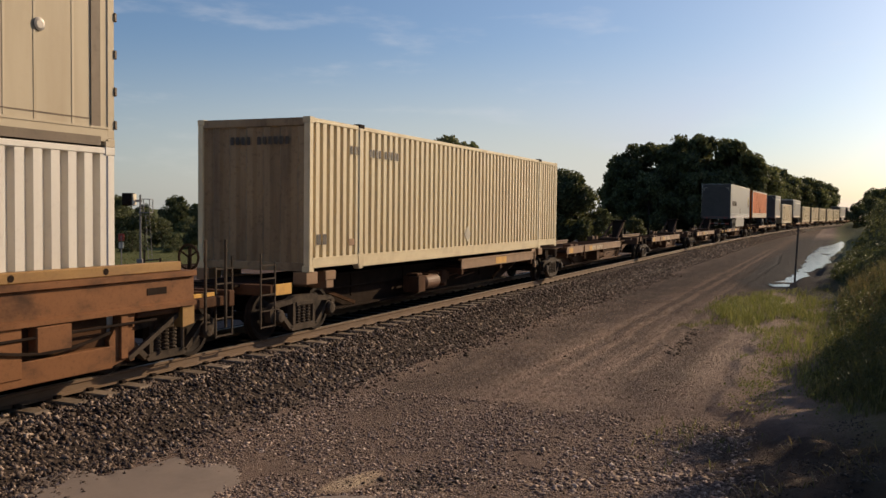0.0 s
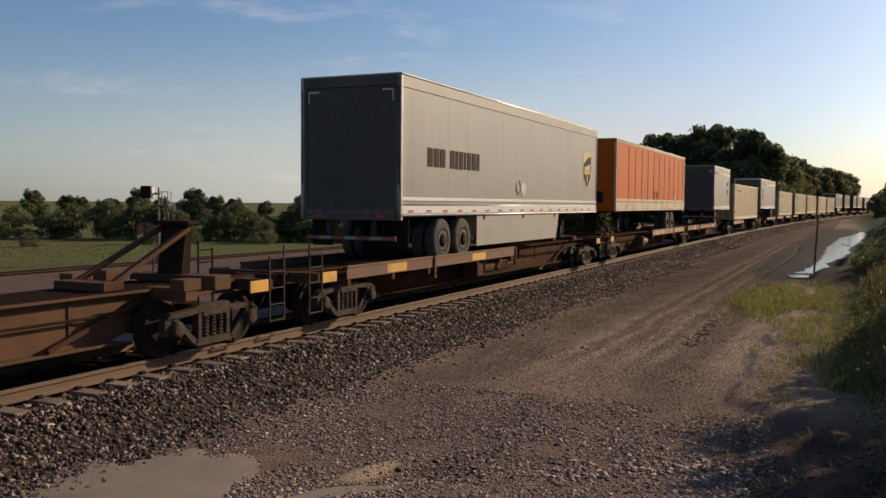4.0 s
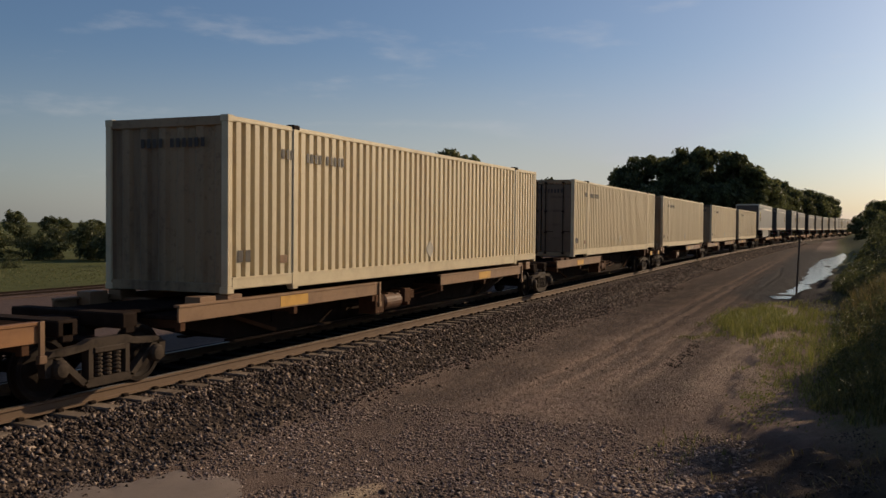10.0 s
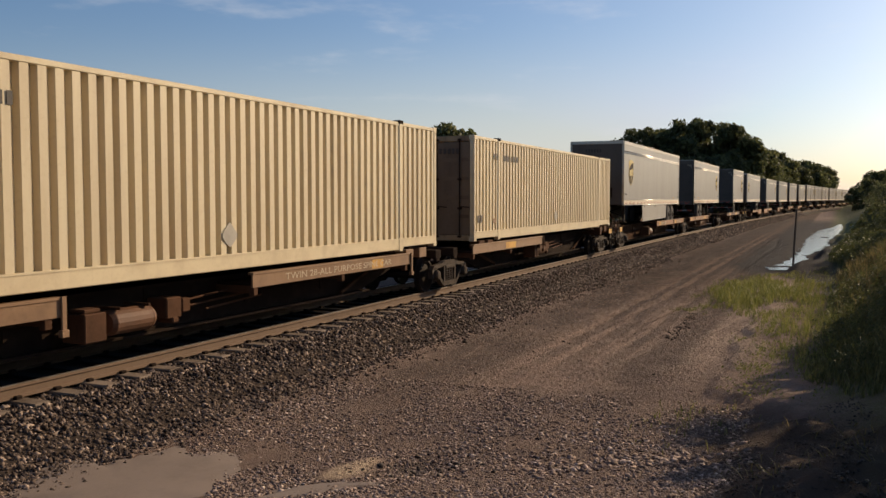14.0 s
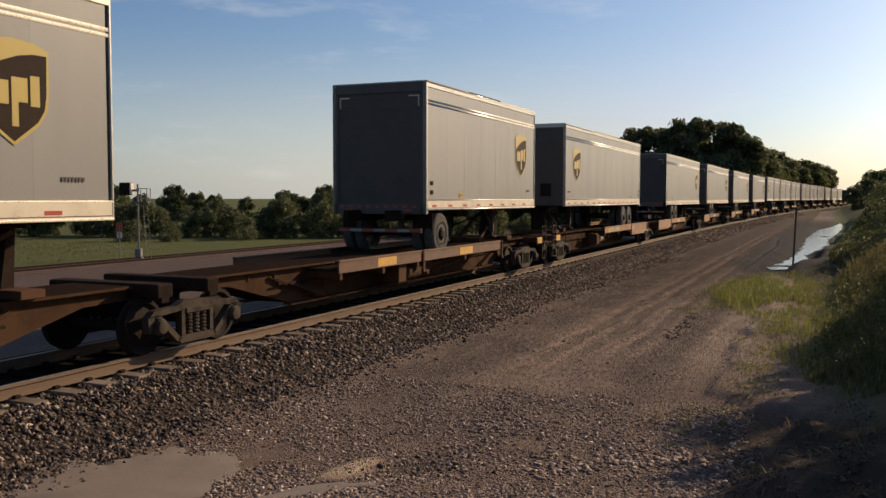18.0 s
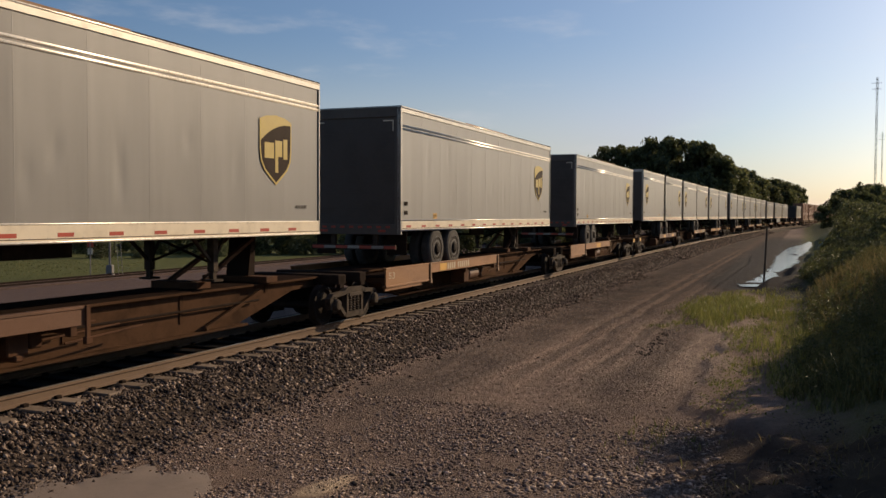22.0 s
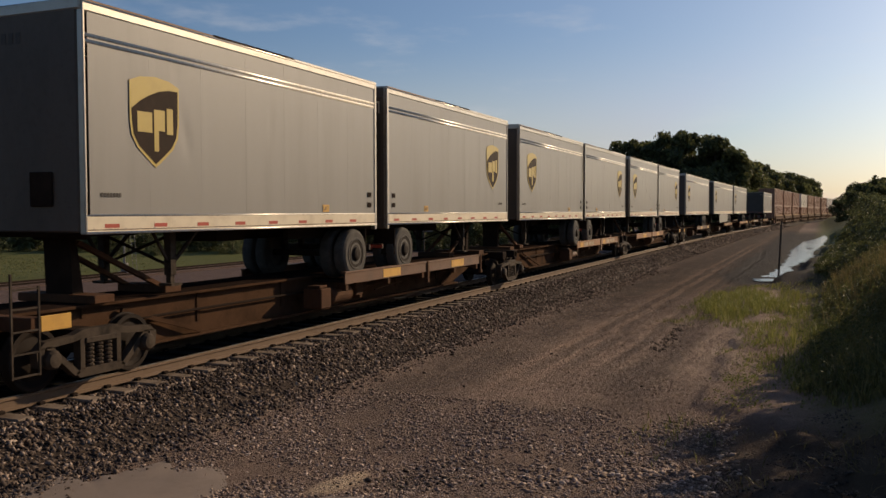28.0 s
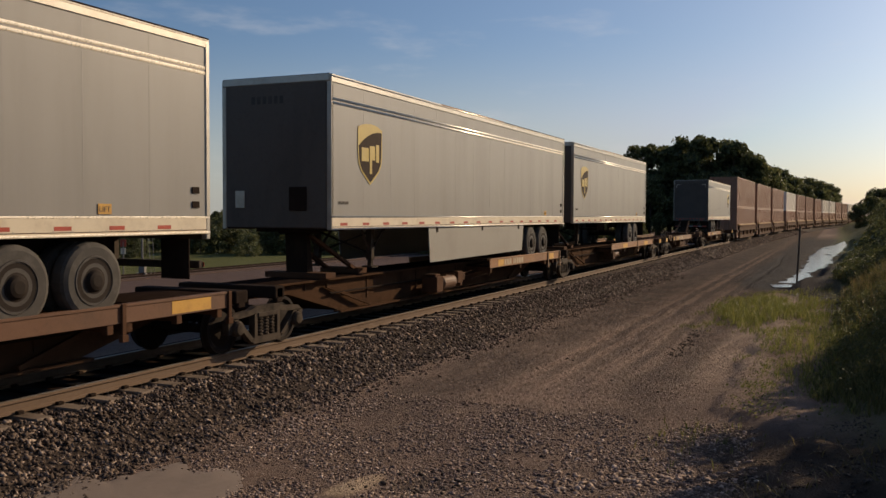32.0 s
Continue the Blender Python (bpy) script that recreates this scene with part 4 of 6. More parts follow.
    if style == "orange":
        part("rail_groove", boxes((W, W + 0.003, -L + 0.03, L - 0.03, z0 + 0.285, z0 + 0.31)), RUST, th)
        for y in (-0.35, 0.3):
            bm = bmesh.new()
            for u, w in (((0, 0.46), (0.2, 0.67)), ((0.2, 0.67), (0, 0.88)), ((0, 0.88), (-0.2, 0.67)), ((-0.2, 0.67), (0, 0.46)), ((-0.1, 0.57), (0.1, 0.77)), ((-0.1, 0.77), (0.1, 0.57)), ((-0.05, 0.52), (0.15, 0.72)), ((-0.15, 0.62), (0.05, 0.82))):
                bar(bm, (x + 0.006, y + u[0], z0 + u[1]), (x + 0.006, y + w[0], z0 + w[1]), 0.016)
            part("placard_frame", bm, TAN_STEEL, th)
        part("repair_patch", boxes((x, x + 0.006, 5.0, 5.35, z0 + 0.45, z0 + 0.58)), CREAM_RAIL, th)
        part("writing", marks((0.7, 0.7), 0.5, -L - 0.02, z0 + 0.3, 0.1, facing="y"), INK, th)
    return th


# ---- rail cars ----
def bogie(th, y, far=False):
    """A two-axle truck under a car, centred at y."""
    if far:
        tr = part("truck", boxes((-1.1, 1.1, y - 0.3, y + 0.3, 0.2, 0.8), (-1.1, -0.98, y - 1.1, y + 1.1, 0.3, 0.75), (0.98, 1.1, y - 1.1, y + 1.1, 0.3, 0.75)), TRUCK_STEEL, th)
        for q in (-0.89, 0.89):
            part("wheelset", lathe(bmesh.new(), [(0.43, -0.82), (0.43, -0.70), (0.1, -0.68), (0.1, 0.68), (0.43, 0.70), (0.43, 0.82)], (0, y + q, 0.43), 20), WHEEL_STEEL, tr)
        return tr
    tr = part("truck_bolster", boxes((-1.05, 1.05, y - 0.2, y + 0.2, 0.42, 0.74), (-0.35, 0.35, y - 0.5, y + 0.5, 0.6, 0.86), bevel=0.02), BLACK, th)
    for s in (1, -1):
        pieces = [[(-1.10, 0.60), (-0.98, 0.69), (-0.50, 0.72), (-0.32, 0.78), (0.32, 0.78), (0.50, 0.72), (0.98, 0.69), (1.10, 0.60), (0.92, 0.60), (0.50, 0.63), (0.32, 0.66), (-0.32, 0.66), (-0.50, 0.63), (-0.92, 0.60)],
                  [(-0.40, 0.13), (0.40, 0.13), (0.46, 0.20), (0.36, 0.25), (-0.36, 0.25), (-0.46, 0.20)]]
        for q in (-1, 1):
            leg = [(q * 0.86, 0.62), (q * 0.98, 0.62), (q * 0.48, 0.17), (q * 0.38, 0.20)]
            col = [(q * 0.30, 0.24), (q * 0.38, 0.24), (q * 0.38, 0.66), (q * 0.30, 0.66)]
            jaw = [(q * 0.98, 0.62), (q * 1.12, 0.60), (q * 1.10, 0.36), (q * 1.02, 0.36)]
            pieces += [leg[::q], col[::q], jaw[::q]]
        bm = bmesh.new()
        for p in pieces:
            one = plate([(y + u, w) for u, w in p], s * 0.98, s * 0.13)
            me = bpy.data.meshes.new("piece")
            one.to_mesh(me), one.free()
            bm.from_mesh(me)
            bpy.data.meshes.remove(me)
        part("side_frame", bm, TRUCK_STEEL, tr)
        for q in (-1, 1):
            part("bearing_cap", lathe(bmesh.new(), [(0.13, 0), (0.13, s * 0.10), (0.10, s * 0.14), (0.04, s * 0.15)], (s * 1.06, y + q * 0.89, 0.45), 14), TRUCK_STEEL, tr)
        for a in (-0.17, 0.0, 0.17):
            rings = [(r, 0.25 + 0.055 * i + h) for i in range(6) for r, h in ((0.045, 0.0), (0.07, 0.012), (0.07, 0.036), (0.045, 0.048))]
            part("spring", lathe(bmesh.new(), rings, (s * 1.05, y + a, 0), 10, "Z"), TRUCK_STEEL, tr)
        part("bolster_end", boxes((s * 0.98, s * 1.13, y - 0.29, y + 0.29, 0.58, 0.66), bevel=0.01), TRUCK_STEEL, tr)
    for q in (-1, 1):
        wy = y + q * 0.89
        part("axle", rod(bmesh.new(), (-0.75, wy, 0.42), (0.75, wy, 0.42), 0.08, 12), BLACK, tr)
        for s in (1, -1):
            rings = [(0.10, 0.05), (0.30, 0.02), (0.35, 0.05), (0.36, 0.068), (0.42, 0.068), (0.425, -0.03), (0.445, -0.045), (0.445, -0.068), (0.35, -0.06), (0.1, -0.09)]
            part("wheel", lathe(bmesh.new(), [(r, s * x) for r, x in rings], (s * 0.76, wy, 0.43), 32), WHEEL_STEEL, tr)
    return tr


def end_steps(th, y, e):
    """Steps, a grab rail and a coupler where two cars meet; e points out of the car."""
    for s in (1, -1):
        bm = bmesh.new()
        for q in (0, 0.42):
            bar(bm, (s * 1.28, y - e * q, 0.32), (s * 1.28, y - e * q, 1.62 if q == 0 else 1.45), 0.026)
        for z in (0.34, 0.62, 0.90, 1.18, 1.42):
            bar(bm, (s * 1.28, y, z), (s * 1.28, y - e * 0.42, z), 0.022)
        part("step_ladder", bm, TRUCK_STEEL, th)
        part("end_beam", boxes((s * 0.3, s * 1.27, y - e * 0.5, y - e * 0.3, 0.86, 1.05), bevel=0.01), RUST, th)
        part("end_plate", boxes((s * 1.26, s * 1.285, y - e * 0.95, y - e * 0.45, 0.86, 1.06), bevel=0.006), YELLOW, th)
    bm = bmesh.new()
    box(bm, -0.12, 0.12, y - e * 0.8, y + e * 0.15, 0.78, 0.98, 0.02)
    box(bm, -0.18, 0.18, y + e * 0.1, y + e * 0.5, 0.72, 1.02, 0.05)
    part("coupler", bm, BLACK, th)
    bm = bmesh.new()
    for i in range(6):
        a = i / 6 * math.pi
        b = (i + 1) / 6 * math.pi
        bar(bm, (0.3, y + e * 0.5 * i / 6, 0.75 - 0.35 * math.sin(a)), (0.3, y + e * 0.5 * (i + 1) / 6, 0.75 - 0.35 * math.sin(b)), 0.045)
    part("air_hose", bm, BLACK, th)


def hitch(th, y, d, up):
    """The stand that holds a trailer's nose; d points from the stand to its brace's foot."""
    if up:
        part("hitch_plate", plate([(y - d * 0.16, 1.98), (y - d * 0.04, 1.98), (y + d * 0.10, 1.08), (y - d * 0.12, 1.08)], -0.26, 0.52), BLACK, th)
        part("hitch_head", boxes((-0.38, 0.38, y - d * 0.26, y + d * 0.08, 1.97, 2.05), bevel=0.02), BLACK, th)
        bm = bmesh.new()
        for s in (-0.36, 0.36):
            bar(bm, (s, y + d * 1.75, 1.12), (s * 0.8, y - d * 0.06, 1.93), 0.09, 0.07)
        box(bm, -0.75, 0.75, y - d * 0.2, y + d * 0.2, 1.05, 1.17, 0.01)
        box(bm, -0.5, 0.5, y + d * 1.6, y + d * 2.0, 1.05, 1.18, 0.01)
        part("hitch_stand", bm, RUST, th)
    else:
        part("hitch_stand", boxes((-0.5, 0.5, y, y + d * 1.3, 1.08, 1.2), (-0.36, 0.36, y + d * 0.1, y + d * 0.6, 1.2, 1.28), bevel=0.02), RUST, th)


def spine_unit(length, label, a_end, b_end, hitches=(), wheels=(), tan=False, lettered=0, on_load=True, boxes_on=False, paired=True):
    """One platform of a spine car. a_end, b_end: 'shared' (half a shared truck belongs to the lower end) or 'coupled'."""
    th = thing("spine_car", label, "railcar", "platforms of the train")
    L = length / 2
    body = (TAN_STEEL if tan else RUST) if on_load else FADED
    # a deep middle sill that thins toward its ends
    o = [(-L + 0.3, 1.02), (L - 0.3, 1.02), (L - 0.3, 0.82), (L - 1.6, 0.80), (L - 3.6, 0.30), (-L + 3.6, 0.30), (-L + 1.6, 0.80), (-L + 0.3, 0.82)]
    bm = plate(o, -0.48, 0.96)
    # loaded cars get a darker web, with the load's shade in its colour
    web = body if not on_load else BLACK if boxes_on else SHADED_SILL
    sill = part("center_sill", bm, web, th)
    # added dark plate that keeps the sill top from looking sunlit
    part("walkway", boxes((-0.60, 0.60, -L + 0.45, L - 0.45, 1.03, 1.048)), SHADE_BLACK, th)
    for i in range(int(length / 2.6)):
        y = -L + 2.2 + i * 2.6
        if y < L - 2:
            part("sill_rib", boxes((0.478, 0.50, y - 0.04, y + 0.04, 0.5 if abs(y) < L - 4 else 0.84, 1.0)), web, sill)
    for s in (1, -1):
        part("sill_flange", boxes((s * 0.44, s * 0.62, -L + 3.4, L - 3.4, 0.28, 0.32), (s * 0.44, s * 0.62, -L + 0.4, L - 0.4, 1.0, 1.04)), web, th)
        # runways for road wheels beside the sill
        for a, b, *deep in wheels:
            # deck blackened in colour, to look shaded behind its edge
            deck = part("runway", boxes((s * 0.55, s * 1.26, a, b, 0.90, 0.955)), SHADE_BLACK, th)
            if deep:
                part("runway_edge", boxes((s * 1.255, s * 1.29, a, b, 0.70, 1.12), (s * 1.19, s * 1.30, a, b, 1.085, 1.125), bevel=0.005), DECK_EDGE, deck)
                part("lower_flange", boxes((s * 1.20, s * 1.305, a, b, 0.66, 0.705), (s * 1.23, s * 1.27, a, b - 0.5, 0.58, 0.66), bevel=0.005), DECK_EDGE, deck)
                if s > 0 and lettered == 2:
                    writing("53", 0.22, 1.2925, a + 0.15, 0.86, PAINT_MARK, deck, width=0.34)
            else:
                part("runway_edge", boxes((s * 1.255, s * 1.29, a, b, 0.86, 1.09), bevel=0.005), TAN_STEEL if boxes_on else DECK_EDGE if tan else EDGE_RUST, deck)
                part("runway_lip", boxes((s * 1.19, s * 1.305, a, b, 1.085, 1.125), bevel=0.005), TAN_STEEL if boxes_on else DECK_EDGE if tan else EDGE_RUST, deck)
                for c, w in ((b - 1.9, 0.5),) if lettered == 1 else ((a + 0.12 * (b - a), 0.5),) if lettered else ((a + 0.42 * (b - a), 0.9),):
                    part("runway_patch", boxes((s * 1.29, s * 1.294, c, c + w, 0.885, 1.075)), YELLOW, deck)
            part("tie_strap", boxes((s * 1.29, s * 1.325, b - 0.03, b + 0.05, 0.60, 1.13), (s * 1.27, s * 1.34, b - 0.05, b + 0.07, 0.60, 0.70), bevel=0.006), TAN_STEEL if tan else RUST, deck)
            for y in (a + 0.12, (a + b) / 2, b - 0.2):
                part("bracket", boxes((s * 0.46, s * 1.25, y - 0.05, y + 0.05, 0.76, 0.905), (s * 1.16, s * 1.27, y - 0.06, y + 0.06, 0.72, 0.9), bevel=0.008), RUST, deck)
            if s > 0 and lettered == 1 and b - a > 5:
                writing("TWIN 28-ALL PURPOSE SPINE CAR", 0.17, 1.2925, b - 5.2 if paired else a + 0.12, 0.925, PAINT_MARK, deck, width=4.2)
            if s > 0 and lettered == 2 and b - a > 3 and not deep:
                part("writing", marks((0.6, 0.6, 0.6, 0.6, -0.5, 0.6, 0.6, 0.6, 0.6, 0.6, 0.6), 1.2925, a + 1.2, 0.9, 0.17), PAINT_MARK, deck)
        for y in (-L + 2.6, L - 2.6) if boxes_on else ():
            part("cross_arm", boxes((s * 0.46, s * 1.25, y - 0.14, y + 0.14, 0.86, 1.06), (s * 1.0, s * 1.27, y - 0.2, y + 0.2, 1.02, 1.2), bevel=0.012), body, th)
        for e in (-1, 1) if boxes_on else ():
            part("pedestal", boxes((s * 0.98, s * 1.28, e * (L - 1.7), e * (L - 2.1), 0.98, 1.21), bevel=0.01), body, th)
    for y, d, up in hitches:
        hitch(th, y, d, up)
    bm = bmesh.new()
    lathe(bm, [(0.05, -0.46), (0.15, -0.44), (0.185, -0.38), (0.19, -0.36), (0.185, -0.34), (0.185, 0.34), (0.19, 0.36), (0.185, 0.38), (0.15, 0.44), (0.05, 0.46)], (0, 0, 0), 18, "Z")
    bmesh.ops.transform(bm, matrix=pose(0.92, -1.1, 0.62, 90), verts=bm.verts)
    part("air_tank", bm, EDGE_RUST if tan else RUST, th)
    part("tank_strap", boxes((0.60, 1.08, -1.42, -1.38, 0.80, 0.84), (0.60, 1.08, -0.84, -0.80, 0.80, 0.84)), RUST, th)
    part("equipment_box", boxes((0.74, 1.16, -2.15, -1.75, 0.42, 0.82), (0.80, 1.10, -2.10, -1.80, 0.82, 0.88), bevel=0.015), RUST, th)
    bm = bmesh.new()
    rod(bm, (0.58, -L + 3, 0.72), (0.58, L - 3, 0.72), 0.022, 6)
    part("brake_pipe", bm, BLACK, th)
    part("brake_valve", boxes((0.55, 0.95, -0.30, 0.05, 0.52, 0.85), (0.6, 0.90, 0.12, 0.32, 0.58, 0.80), (0.66, 0.98, -0.2, -0.05, 0.45, 0.54), bevel=0.02), RUST, th)
    bm = bmesh.new()
    for k, (z, u, w) in enumerate(((0.66, 0.4, 1.9), (0.76, 0.2, 1.4), (0.58, 0.7, 2.4))):
        rod(bm, (0.80 + 0.05 * k, u, z), (0.78, w, z + 0.06), 0.018, 6)
    part("brake_rod", bm, RUST, th)
    for q in (-1, 1):
        for s in (-1, 1):
            part("sill_brace", bar(bmesh.new(), (s * 0.55, q * (L - 2.9), 0.88), (s * 0.62, q * (L - 4.7), 0.36), 0.05, 0.07), SHADED_SILL, th)
    for e, kind in ((-1, a_end), (1, b_end)):
        if kind == "coupled":
            bogie(th, e * (L - 1.9))
            end_steps(th, e * (L - 0.25), e)
        elif e < 0:
            bogie(th, -L)
            part("joint_casting", boxes((-0.3, 0.3, -L - 0.5, -L + 0.6, 0.78, 1.0), (-1.1, 1.1, -L + 0.25, -L + 0.55, 0.86, 1.08), (1.0, 1.10, -L + 0.3, -L + 0.5, 0.78, 1.06), bevel=0.02), BLACK, th)
        else:
            part("joint_casting", boxes((-0.3, 0.3, L - 0.6, L - 0.1, 0.78, 1.0), (-1.1, 1.1, L - 0.75, L - 0.4, 0.86, 1.08), (1.0, 1.10, L - 0.68, L - 0.48, 0.78, 1.06), bevel=0.02), BLACK, th)
    return th


def well_car(length, label, paint, far=False):
    """A deep car that carries containers two high."""
    th = thing("well_car", label, "railcar", "platforms of the train")
    L = length / 2
    for s in (1, -1):
        # a channel beam along the top of the side
        prof = [(1.50, 1.46), (1.50, 1.38), (1.44, 1.36), (1.44, 1.02), (1.50, 1.0), (1.50, 0.94), (1.30, 0.94), (1.30, 1.46)]
        v = [(s * x, y, z) for y in (-L + 2.4, L - 1.35) for x, z in prof]
        n = len(prof)
        f = [(q, (q + 1) % n, n + (q + 1) % n, n + q) for q in range(n)] + [tuple(range(n))[::-1], tuple(range(n, 2 * n))]
        side = solid("side_sill", v, f if s > 0 else [q[::-1] for q in f], paint, th)
        for i in range(0, 9, 2 if far else 1):
            y = -L + 2.8 + i * (length - 5.6) / 8
            part("side_post", boxes((s * 1.30, s * 1.46, y - 0.07 - 0.25 * (i % 2), y + 0.07 + 0.25 * (i % 2), 0.32, 0.95), bevel=0.01), paint, side)
        part("top_chord", boxes((s * 1.28, s * 1.42, -L + 2.0, L - 1.6, 1.462, 1.60), bevel=0.012), OCHRE, side)
        part("end_bracket", plate([(L - 1.62, 0.94), (L - 1.36, 0.94), (L - 1.36, 0.66), (L - 1.62, 0.62)], s * 1.30, s * 0.16), OCHRE, side)
        for y in () if far else (L - 3.1, L - 4.6, L - 7.2):
            part("chord_hole", lathe(bmesh.new(), [(0.045, 0), (0.045, s * 0.006)], (s * 1.42, y, 1.53), 12), BLACK, side)
        part("side_slot", boxes((s * 1.44, s * 1.446, L - 2.35, L - 1.95, 1.15, 1.25)), BLACK, side)
        low = part("lower_sill", boxes((s * 1.28, s * 1.44, -L + 2.6, L - 3.0, 0.22, 0.52), bevel=0.012), paint, th)
        part("gusset", plate([(L - 3.0, 0.24), (L - 2.75, 0.30), (L - 2.55, 0.94), (L - 2.80, 0.94), (L - 3.05, 0.60)], s * 1.34, s * 0.08), paint, low)
        part("side_web", boxes((s * 1.31, s * 1.33, -L + 2.6, L - 3.0, 0.4, 0.96)), SHADED_SILL, th)
        part("hand_rail", bar(bar(bmesh.new(), (s * 1.46, L - 0.6, 0.5), (s * 1.46, L - 0.6, 1.9), 0.035), (s * 1.46, L - 1.1, 0.5), (s * 1.46, L - 1.1, 1.9), 0.035), TRUCK_STEEL, th)
        if not far:
            part("valve_box", boxes((s * 1.34, s * 1.50, L - 4.3, L - 3.75, 0.60, 0.92), bevel=0.015), paint, th)
            bm = bmesh.new()
            rod(bm, (s * 1.47, -L + 3, 0.76), (s * 1.47, L - 2.2, 0.80), 0.02, 6)
            part("brake_pipe", bm, BLACK, th)
            bm = bmesh.new()
            for q in range(9):
                u, w = q / 9, (q + 1) / 9
                bar(bm, (s * 1.48, L - 5.0 + 1.9 * u, 0.72 - 0.5 * u * (1 - u)), (s * 1.48, L - 5.0 + 1.9 * w, 0.72 - 0.5 * w * (1 - w)), 0.035)
            part("chain", bm, BLACK, th)
            part("brace", bar(bmesh.new(), (s * 1.42, L - 2.7, 0.30), (s * 1.36, L - 1.6, 0.82), 0.05, 0.07), TRUCK_STEEL, th)
    part("well_floor", boxes((-1.3, 1.3, -L + 2.6, L - 2.6, 0.20, 0.27)), BLACK, th)
    for e in (-1, 1):
        part("end_platform", boxes((-1.4, 1.4, e * (L - 2.5), e * (L - 0.4), 0.84, 1.0), (-1.45, 1.45, e * (L - 0.5), e * (L - 0.35), 0.82, 1.08), bevel=0.015), RUST, th)
        part("end_wall", boxes((-1.35, 1.35, e * (L - 2.62), e * (L - 2.5), 0.25, 1.3)), paint, th)
        bogie(th, e * (L - 1.55), far)
        if not far:
            end_steps(th, e * (L - 0.2), e)
    bm = bmesh.new()
    rod(bm, (0.75, L - 0.6, 1.0), (0.75, L - 0.6, 1.75), 0.03, 8)
    for i in range(14):
        a, b = 2 * math.pi * i / 14, 2 * math.pi * (i + 1) / 14
        bar(bm, (0.75 + 0.2 * math.cos(a), L - 0.63, 1.6 + 0.2 * math.sin(a)), (0.75 + 0.2 * math.cos(b), L - 0.63, 1.6 + 0.2 * math.sin(b)), 0.03)
    for a in (0.5, 2.6, 4.7):
        bar(bm, (0.75, L - 0.63, 1.6), (0.75 + 0.2 * math.cos(a), L - 0.63, 1.6 + 0.2 * math.sin(a)), 0.025)
    part("brake_wheel", bm, BLACK, th)
    return th


# ---- ground ----
def smooth(t):
    t = min(1.0, max(0.0, t))
    return t * t * (3 - 2 * t)


POOL = [(38.9, -2.2, -2.1), (39.6, -2.55, -1.5), (41.3, -2.45, -1.3), (43.5, -2.0, -1.3), (47, -1.85, -1.15), (50, -1.7, -1.2), (54, -1.65, -0.75), (60, -1.6, -0.3),
        (68, -1.75, -0.25), (78, -1.5, 0.25), (90, -1.2, 0.7), (98, -0.2, 0.9), (106, 0.3, 1.0), (114, 0.7, 0.8)]


def pool_edges(y):
    l = np.interp(y, [e[0] for e in POOL], [e[1] for e in POOL]) + 0.32 * noise.noise((y * 0.55, 1, 0)) + 0.30 * noise.noise((y * 1.5, 4, 0))
    r = np.interp(y, [e[0] for e in POOL], [e[2] for e in POOL]) + 0.32 * noise.noise((y * 0.5, 8, 0)) + 0.30 * noise.noise((y * 1.3, 12, 0))
    return l, max(r, l + 0.03)


RUTS = [(-5.2, 0.016, 0.18), (-4.6, 0.030, 0.13), (-4.0, 0.026, 0.12), (-3.3, 0.034, 0.11)]  # across the lane, depth, half width


